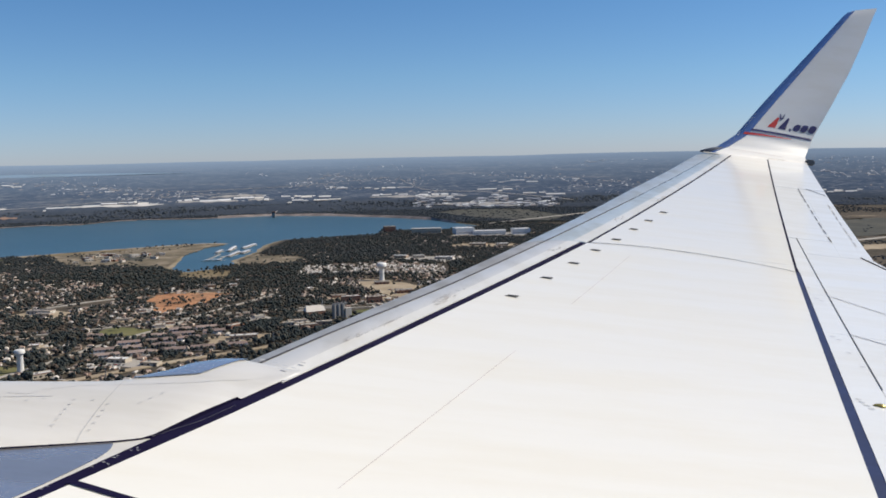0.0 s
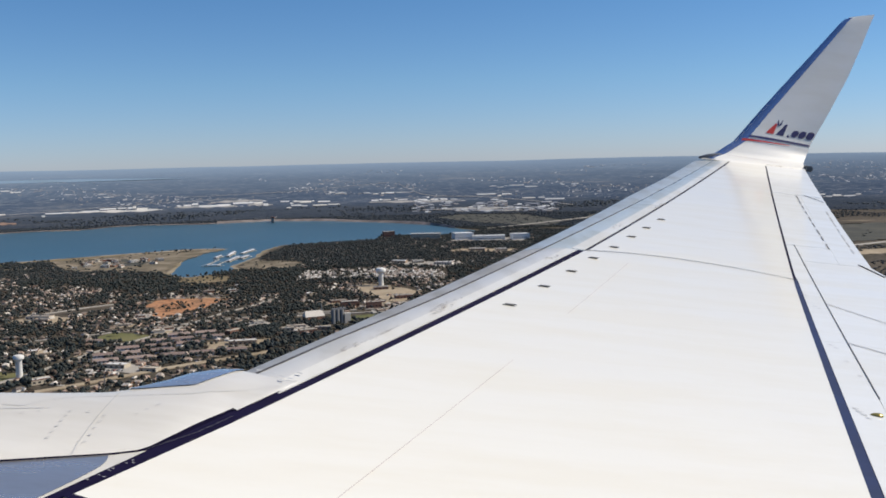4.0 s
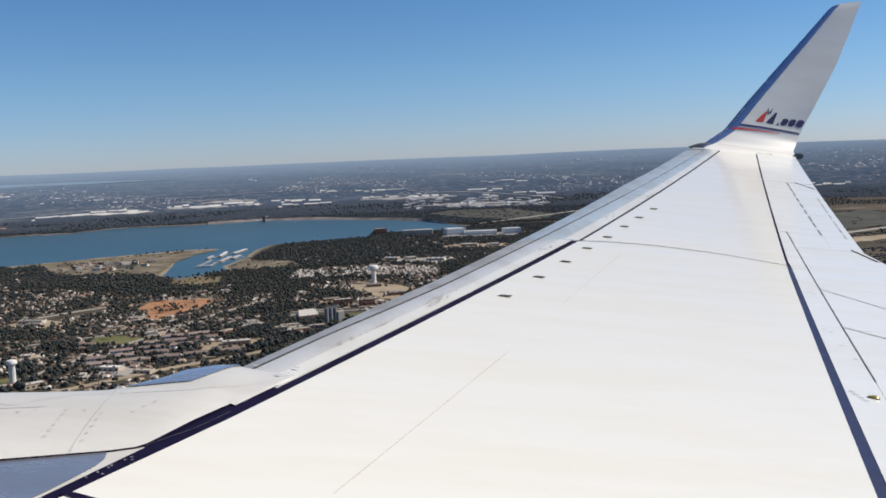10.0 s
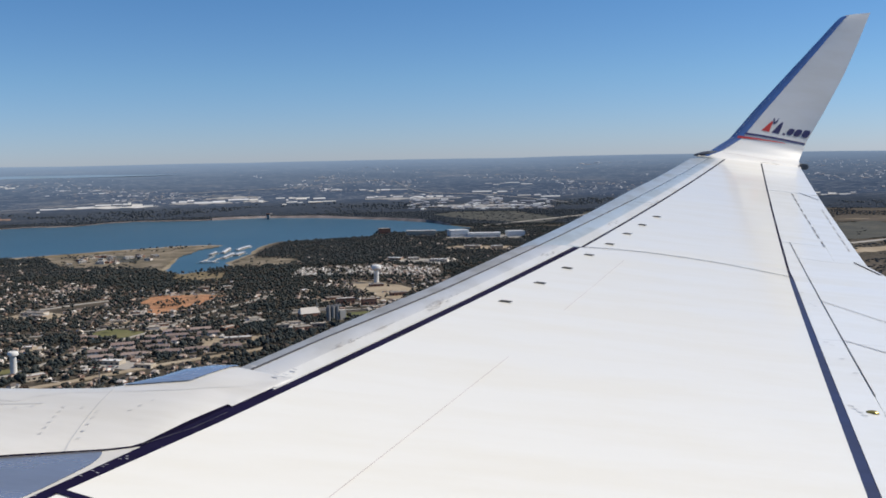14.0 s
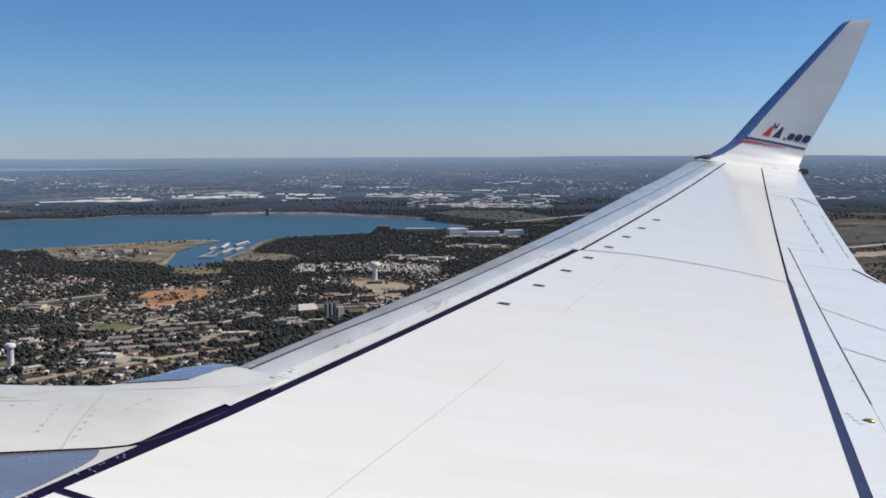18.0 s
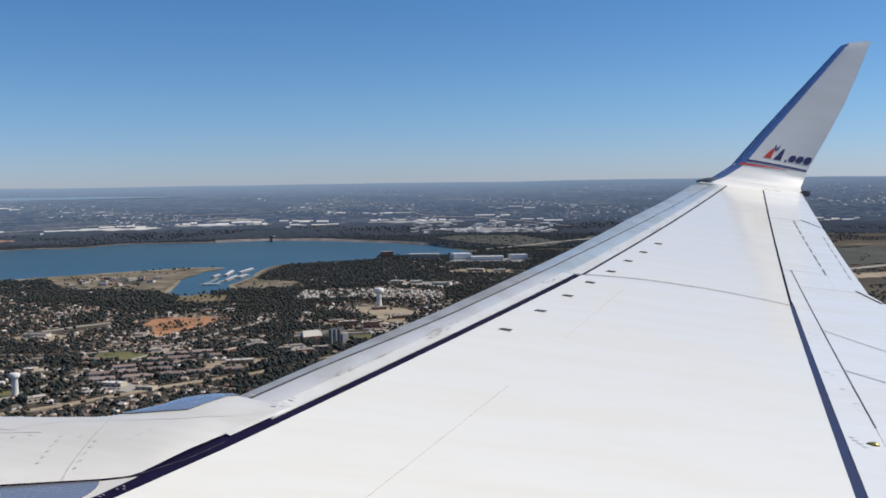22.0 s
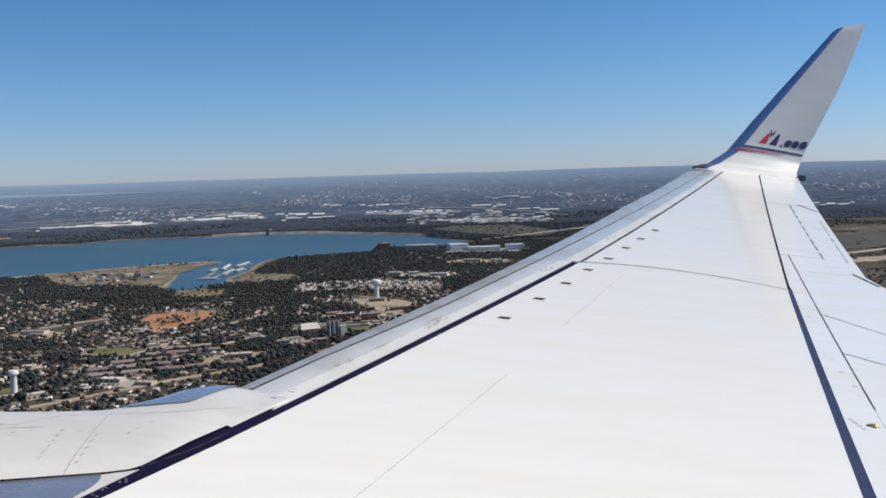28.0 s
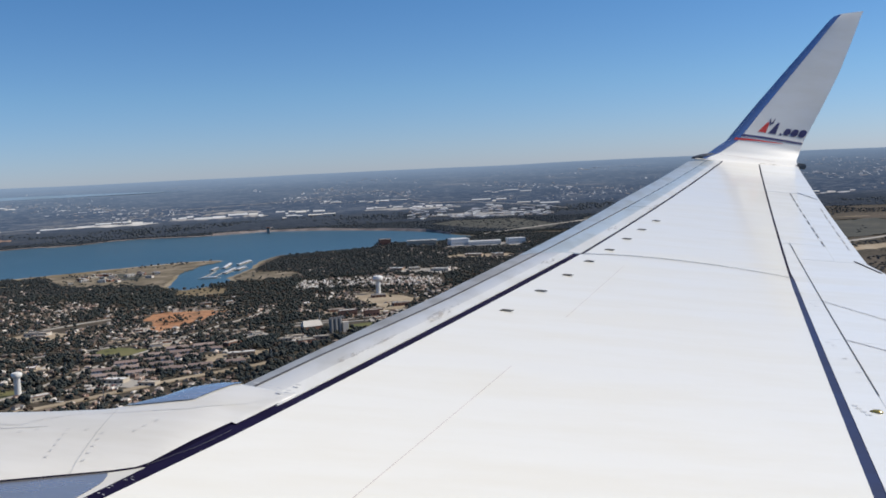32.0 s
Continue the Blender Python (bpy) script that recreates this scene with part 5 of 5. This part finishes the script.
for x, y, turn, n in LOTS:
    for k in range(n):
        car = tagged(new("car"), "small parked car on a pale lot", "car", "parked cars")
        car.matrix_world = pose(x, y, 1.75, 0, 0, turn) @ pose(3.4 * (k - n / 2) + random.uniform(-0.5, 0.5), random.choice((-11, -17)), 0, 0, 0, 90)
        for nm, me, at in (("body", BODY, (0, 0, 0)), ("cabin", CABIN, (0, 0, 0)), ("wheel", WHEEL, (1.35, 0.8, 0.34)), ("wheel", WHEEL, (1.35, -0.8, 0.34)), ("wheel", WHEEL, (-1.35, 0.8, 0.34)), ("wheel", WHEEL, (-1.35, -0.8, 0.34))):
            o = new(nm, me)
            o.parent, o.location = car, at
# communication masts
for x, y, h in ((-150, 1180, 22), (-310, 1020, 18)):
    mast = tagged(new("radio_mast"), "slim grey steel mast above trees", "mast")
    mast.matrix_world = pose(x, y, 0.85)
    part("pole", box(0.5, 0.5, h), STEEL, mast)
    for z in (0.6, 0.8, 0.95):
        part("crossarm", box(2.4, 0.3, 0.4, 0, 0, h * z), STEEL, mast)


# ---- trees ----
def lump(seed, rings_n, segs):
    """An uneven crown lump of unit radius: vertices and triangles."""
    r = np.random.default_rng(seed)
    vs, fs = [(0, 0, -0.75)], []
    for i in range(rings_n):
        a = math.pi * (i + 1) / (rings_n + 1)
        for j in range(segs):
            b = 2 * math.pi * (j + 0.5 * (i % 2)) / segs
            k = r.uniform(0.72, 1.18)
            vs.append((k * math.sin(a) * math.cos(b), k * math.sin(a) * math.sin(b), -k * math.cos(a) * 0.85))
    vs.append((0, 0, r.uniform(0.75, 1.0)))
    for j in range(segs):
        fs.append((0, 1 + (j + 1) % segs, 1 + j))
        for i in range(rings_n - 1):
            p, q = 1 + i * segs, 1 + (i + 1) * segs
            fs += [(p + j, p + (j + 1) % segs, q + j), (p + (j + 1) % segs, q + (j + 1) % segs, q + j)]
        fs.append((len(vs) - 1, 1 + (rings_n - 1) * segs + j, 1 + (rings_n - 1) * segs + (j + 1) % segs))
    return np.array(vs), np.array(fs)


def tree_kind(seed, clumps, rings_n, segs):
    """A crown of lumps packed over a dome: vertices and triangles of about unit radius."""
    r = np.random.default_rng(seed + 100)
    vs, fs, o = [], [], 0
    for c in range(clumps):
        v, f = lump(seed * 17 + c, rings_n, segs)
        k = r.uniform(0.30, 0.52) if clumps > 3 else r.uniform(0.6, 0.85)
        a, h = r.uniform(0, 2 * math.pi), r.uniform(-0.1, 1.0)
        d = 0.66 * math.sqrt(max(0.0, 1 - h * h * 0.9)) * r.uniform(0.6, 1.0)
        shift = np.array([d * math.cos(a), d * math.sin(a), 0.62 * h - 0.1]) * (1.0 if clumps > 3 else 0.6 * (clumps > 1))
        vs.append(v * k + shift)
        fs.append(f + o)
        o += len(v)
    return np.concatenate(vs), np.concatenate(fs)


NEAR_KINDS = [tree_kind(s, 9, 2, 5) for s in range(10)]
MID_KINDS = [tree_kind(s + 20, 4, 2, 4) for s in range(10)]
FAR_KINDS = [tree_kind(s + 40, 2, 2, 4) for s in range(8)]


def scatter(name, spots, radii, kinds, label, squash=0.95, leaves=None):
    which = rng.integers(len(kinds), size=len(spots))
    verts, faces, o = [], [], 0
    for k, (v, f) in enumerate(kinds):
        idx = np.where(which == k)[0]
        if not len(idx):
            continue
        a = rng.uniform(0, 2 * np.pi, len(idx))
        c, s = np.cos(a)[:, None], np.sin(a)[:, None]
        r = radii[idx][:, None]
        st = rng.uniform(0.8, 1.25, len(idx))[:, None]
        x = (v[None, :, 0] * c - v[None, :, 1] * s) * r + spots[idx, 0][:, None]
        y = (v[None, :, 0] * s + v[None, :, 1] * c) * r + spots[idx, 1][:, None]
        z = (v[None, :, 2] * squash + 0.9 * squash) * r * st + 0.9
        verts.append(np.stack([x, y, z], -1).reshape(-1, 3))
        faces.append((f[None] + (o + len(v) * np.arange(len(idx)))[:, None, None]).reshape(-1, 3))
        o += len(v) * len(idx)
    return tagged(raw_mesh(name, np.concatenate(verts), np.concatenate(faces), leaves or LEAVES, True), label, "trees", kind="stuff")


HOUSE_CELLS = {}
for u, v in zip(hx, hy):
    HOUSE_CELLS.setdefault((int(u // 12), int(v // 12)), []).append((u, v))


def field_of(r0, r1, step, b0, b1, thin):
    """Jittered spots in a fan of the plan, clear of water, lots, roads and houses."""
    m = r1 * math.sin(radians(max(abs(b0), abs(b1))))
    gx, gy = np.meshgrid(np.arange(-m, m, step), np.arange(r0 * 0.85, r1, step))
    p = np.stack([gx.ravel(), gy.ravel()], 1) + rng.uniform(-0.5, 0.5, (gx.size, 2)) * step
    d, b = np.hypot(p[:, 0], p[:, 1]), np.degrees(np.arctan2(p[:, 0], p[:, 1]))
    p = p[(d > r0) & (d < r1) & (b > b0) & (b < b1)]
    x, y = p.T
    chance = np.where(town(x, y) > 0, thin, 0.97) * np.where(wavy(x, y, 34, 6.0) > 0.95, 0.4, 1)
    keep = (lake_depth(x, y) < -30 - 22 * np.clip(wavy(x, y, 120, 3.3), -0.6, 1)) & (rng.random(len(x)) < chance)
    for k, pts in enumerate(CLEAR):
        keep &= ~(inside(x, y, pts) & (rng.random(len(x)) > THIN.get(k, 0.03)))
        keep &= ~(inside(x, y + 24, pts) & (rng.random(len(x)) > 0.4))
    keep &= ~near_road(x, y, 3.0) & ~(near_road(x, y + 16, 3.0) & (rng.random(len(x)) < 0.6))
    p = p[keep]
    free = np.full(len(p), True)
    for i, (u, v) in enumerate(p):
        for q in ((a, c) for a in (-1, 0, 1) for c in (-1, 0, 1)):
            for hu, hv in HOUSE_CELLS.get((int(u // 12) + q[0], int(v // 12) + q[1]), ()):
                if abs(hu - u) < 6.5 and -7.5 < v - hv < 4.5:
                    free[i] = False
    return p[free]


def sizes(spots, low, high):
    """Crown radii: stands of taller and of lower trees, with a few big ones."""
    x, y = spots.T
    k = np.clip(0.45 + 0.3 * wavy(x, y, 70, 2.6) + rng.normal(0, 0.22, len(x)), 0, 1.1)
    return low + (high - low) * k


clump = np.stack([rng.uniform(-430, -288, 700), rng.uniform(1494, 1717, 700)], 1)
clump = clump[wavy(clump[:, 0], clump[:, 1] * 0.6, 17, 3.0) > 0.5]
scatter("clearing_trees", clump, rng.uniform(1.8, 4.4, len(clump)), MID_KINDS, "small trees left standing on the clay clearing")
near_spots = field_of(880, 1420, 6.4, -27, 4, 0.55)
near_size = sizes(near_spots, 2.2, 6.0)
# the nearest crowns are single trees with trunks
first = np.argsort(np.hypot(near_spots[:, 0] + 220, near_spots[:, 1] - 900))[:280]
crowns = []
for v, f in NEAR_KINDS:
    me = bpy.data.meshes.new("crown")
    me.from_pydata([tuple(p) for p in v * (1, 1, 0.95) + (0, 0, 1.25)], [], [tuple(q) for q in f])
    me.polygons.foreach_set("use_smooth", [True] * len(me.polygons))
    me.materials.append(LEAVES)
    crowns.append(me)
bm = bmesh.new()
bmesh.ops.create_cone(bm, segments=7, radius1=0.10, radius2=0.05, depth=1.1, matrix=Matrix.Translation((0, 0, 0.55)))
for a in (0.4, 2.5, 4.6):
    bmesh.ops.create_cone(bm, segments=5, radius1=0.045, radius2=0.02, depth=0.6, matrix=Matrix.Translation((0.16 * math.cos(a), 0.16 * math.sin(a), 1.0)) @ Matrix.Rotation(a, 4, "Z") @ Matrix.Rotation(0.6, 4, "Y"))
trunk = bpy.data.meshes.new("trunk")
bm.to_mesh(trunk)
bm.free()
trunk.materials.append(BARK)
for i in first:
    tree = tagged(new("tree"), "leafy green suburban tree with rounded crown", "tree", "trees of the suburb")
    tree.matrix_world = pose(*near_spots[i], 0.85, 0, 0, rng.uniform(0, 360)) @ Matrix.Scale(float(near_size[i]), 4)
    for nm, me in (("trunk", trunk), ("crown", crowns[rng.integers(len(crowns))])):
        new(nm, me).parent = tree
others = np.setdiff1d(np.arange(len(near_spots)), first)
scatter("near_trees", near_spots[others], near_size[others], NEAR_KINDS, "dense mixed green and olive suburban trees")
mid_spots = field_of(1420, 2150, 6.6, -27, 9, 0.6)
scatter("woodland", mid_spots, sizes(mid_spots, 2.6, 6.0), MID_KINDS, "dense dark woodland between houses")
far_spots = field_of(2150, 3300, 8.4, -27, 14, 0.75)
scatter("lakeside_woods", far_spots, sizes(far_spots, 3.6, 7.0), MID_KINDS, "dark woods beside the lake", 0.55, LAKE_HAZE_LEAVES)
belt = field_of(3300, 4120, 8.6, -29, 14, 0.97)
scatter("far_bank_woods", belt, rng.uniform(4.5, 7.5, len(belt)), FAR_KINDS, "dark woods on the lake's far bank", 0.24, FAR_HAZE_LEAVES)
right_spots = field_of(1900, 4130, 14, 14, 29, 0.8)
right_spots = right_spots[wavy(right_spots[:, 0], right_spots[:, 1], 120, 5.0) + 0.6 * wavy(right_spots[:, 0], right_spots[:, 1], 35, 1.0) > 0.0]
scatter("prairie_trees", right_spots, rng.uniform(3, 6, len(right_spots)), FAR_KINDS, "scattered dark prairie trees", 0.32, FAR_HAZE_LEAVES)


# ---- things on the far plain ----
def far_spot(bearing_deg, below_deg):
    """The place on the far plain at that bearing, that many degrees below the window's level."""
    t = math.tan(radians(below_deg))
    k = (TOP - 0.9) / (END - RIM)
    r = (240 - 0.9 + k * RIM) / (t + k)
    return r * math.sin(radians(bearing_deg)), r * math.cos(radians(bearing_deg)), rise(r)


def warehouse(b, e, w, d, h, label="long pale warehouse on the far plain"):
    x, y, z = far_spot(b, e)
    ob = tagged(new("warehouse"), label, "building", "far warehouses")
    ob.matrix_world = pose(x, y, z - 1.5, 0, 0, -b + random.uniform(-2, 2)) @ pose(0, 0, 0, 16.5, 0, 0)
    part("wall", box(w, d, 2 + h), SHOP_WALL, ob)
    part("roof", sheet(lambda s, u: (w * (s - 0.5) * 1.01, d * (u - 0.5) * 1.02, 2.2 + h + 0.8 * (1 - abs(2 * u - 1))), steps(0, 1, 4), (0, 0.5, 1), 0.5), METAL_ROOF, ob)
    for k in range(int(w / 40)):
        part("loading_bay", box(12, 0.6, h * 0.7, -w / 2 + 12 + (w - 24) * k / max(1, int(w / 40) - 1), -d / 2 - 0.2, 1), GLASS_DARK, ob)


# rows of warehouses: bearing from, to, degrees below level, how deep
ROWS = ((-23.7, -21.4, 2.53, 18), (-19.7, -17.7, 2.60, 16), (-17.6, -13.5, 2.45, 26), (-12.4, -7.1, 2.39, 24), (-6.5, -3.5, 2.34, 22), (-6.1, -4.7, 2.62, 12), (-4.6, -2.7, 2.55, 12), (-3.6, -2.4, 1.90, 16), (-1.5, 1.5, 1.95, 14), (-1.1, 0.1, 2.33, 18), (0.3, 1.3, 2.37, 18), (1.5, 2.3, 2.42, 18), (2.5, 3.5, 2.44, 18), (3.7, 4.3, 2.47, 14), (-21.7, -20.7, 1.24, 12), (-16.7, -15.6, 1.68, 8), (-27.0, -24.6, 2.5, 18), (5.2, 7.4, 2.2, 14), (6.0, 9.0, 1.7, 10), (8.0, 10.5, 2.5, 14), (16.5, 19.5, 2.55, 16), (20.0, 23.5, 2.65, 18), (24.0, 27.0, 2.5, 16), (18.0, 20.0, 1.3, 8), (22.5, 24.0, 1.5, 8))
for b0, b1, e, deep in ROWS:
    b = b0
    while b < b1 - 0.25:
        w = min(random.choice((0.2, 0.3, 0.45, 0.7, 1.1)) * random.uniform(0.8, 1.2), b1 - b)
        warehouse(b + w / 2, e + random.uniform(-0.08, 0.08), w * 77 * random.uniform(0.85, 1.0), deep * random.uniform(0.45, 1.2), random.uniform(0.3, 1.3))
        b += w + random.choice((0.0, 0.01, 0.03, 0.16))
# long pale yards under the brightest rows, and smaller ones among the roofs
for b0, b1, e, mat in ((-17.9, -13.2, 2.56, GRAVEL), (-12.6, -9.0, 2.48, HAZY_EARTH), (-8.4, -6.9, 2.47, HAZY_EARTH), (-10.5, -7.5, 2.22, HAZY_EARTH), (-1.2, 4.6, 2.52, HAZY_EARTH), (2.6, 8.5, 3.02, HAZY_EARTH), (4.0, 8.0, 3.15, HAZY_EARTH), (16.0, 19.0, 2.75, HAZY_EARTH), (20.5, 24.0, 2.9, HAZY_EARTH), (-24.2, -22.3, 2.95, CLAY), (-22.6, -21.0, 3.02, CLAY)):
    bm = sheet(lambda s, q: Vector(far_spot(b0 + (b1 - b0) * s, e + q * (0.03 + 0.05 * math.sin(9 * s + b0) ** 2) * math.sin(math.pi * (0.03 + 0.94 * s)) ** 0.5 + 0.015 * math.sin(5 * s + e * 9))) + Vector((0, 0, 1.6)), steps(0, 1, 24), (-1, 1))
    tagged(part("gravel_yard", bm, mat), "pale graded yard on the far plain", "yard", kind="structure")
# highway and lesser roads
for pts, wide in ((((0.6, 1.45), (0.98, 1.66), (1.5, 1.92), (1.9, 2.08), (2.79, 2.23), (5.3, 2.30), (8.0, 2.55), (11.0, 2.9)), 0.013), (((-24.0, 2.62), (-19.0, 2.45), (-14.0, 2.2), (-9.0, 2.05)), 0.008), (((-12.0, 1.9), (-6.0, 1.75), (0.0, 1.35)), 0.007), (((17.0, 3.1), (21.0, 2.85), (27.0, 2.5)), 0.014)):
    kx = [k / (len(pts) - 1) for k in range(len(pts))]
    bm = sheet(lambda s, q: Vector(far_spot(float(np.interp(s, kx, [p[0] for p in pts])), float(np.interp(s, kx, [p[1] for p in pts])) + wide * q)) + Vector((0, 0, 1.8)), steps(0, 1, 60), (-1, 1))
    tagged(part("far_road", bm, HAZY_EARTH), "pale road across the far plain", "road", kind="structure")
store = []
for i in range(5200):
    b, e = rng.uniform(-30, 30), 0.55 + 2.0 * rng.random()
    if wavy(np.array(b * 30.0), np.array(e * 200.0), 70, 2.0) + 0.5 * wavy(np.array(b * 30.0), np.array(e * 200.0), 24, 6.0) + rng.uniform(-0.3, 0.3) < 0.25:
        continue
    x, y, z = far_spot(b, e)
    m = pose(x, y, z - 1.0, 0, 0, -b) @ pose(0, 0, 0, 16.5, 0, 0)
    s = 0.35 + 0.25 * e
    w, h = s * rng.uniform(4, 16) * (3 if rng.random() < 0.08 else 1), s * rng.uniform(1, 3)
    v = [m @ Vector((p * w / 2, q * s * 4.0, r)) for r in (0, 1.0 + h * 0.4) for p, q in ((-1, -1), (1, -1), (1, 1), (-1, 1))]
    store.append((np.array(v), [(0, 1, 5, 4), (1, 2, 6, 5), (2, 3, 7, 6), (3, 0, 4, 7), (4, 5, 6, 7)]))
for i in range(260):
    b, e = rng.uniform(1.5, 10.0), rng.uniform(2.45, 3.25)
    if wavy(np.array(b * 40.0), np.array(e * 200.0), 40, 1.0) < -0.1:
        continue
    x, y, z = far_spot(b, e)
    m = pose(x, y, z - 1.0, 0, 0, -b + rng.uniform(-20, 20)) @ pose(0, 0, 0, 16.5, 0, 0)
    w, d = rng.uniform(8, 34), rng.uniform(6, 14)
    v = [m @ Vector((p * w / 2, q * d / 2, r)) for r in (0, rng.uniform(2.5, 5)) for p, q in ((-1, -1), (1, -1), (1, 1), (-1, 1))]
    store.append((np.array(v), [(0, 1, 5, 4), (1, 2, 6, 5), (2, 3, 7, 6), (3, 0, 4, 7), (4, 5, 6, 7)]))
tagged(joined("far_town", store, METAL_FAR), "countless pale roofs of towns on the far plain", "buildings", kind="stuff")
far_b = rng.uniform(-30, 30, 7000)
far_e = 2.62 + 0.68 * rng.random(7000)
pick = wavy(far_b * 30, far_e * 130, 45, 7.0) + rng.uniform(-0.4, 0.4, 7000) > 0.45 - 2.6 * (far_e - 2.62)
pts = np.array([far_spot(b, e) for b, e in zip(far_b[pick], far_e[pick])])
trees = scatter("far_woods", pts[:, :2], rng.uniform(6.0, 10.0, len(pts)), FAR_KINDS, "far dark woods on the plain", 0.09, FAR_HAZE_LEAVES)
co = np.zeros(len(trees.data.vertices) * 3, np.float32)
trees.data.vertices.foreach_get("co", co)
co = co.reshape(-1, 3)
rr = np.hypot(co[:, 0], co[:, 1])
co[:, 2] += np.clip(rise(rr) - 2.0, 0, None)
trees.data.vertices.foreach_set("co", co.ravel())
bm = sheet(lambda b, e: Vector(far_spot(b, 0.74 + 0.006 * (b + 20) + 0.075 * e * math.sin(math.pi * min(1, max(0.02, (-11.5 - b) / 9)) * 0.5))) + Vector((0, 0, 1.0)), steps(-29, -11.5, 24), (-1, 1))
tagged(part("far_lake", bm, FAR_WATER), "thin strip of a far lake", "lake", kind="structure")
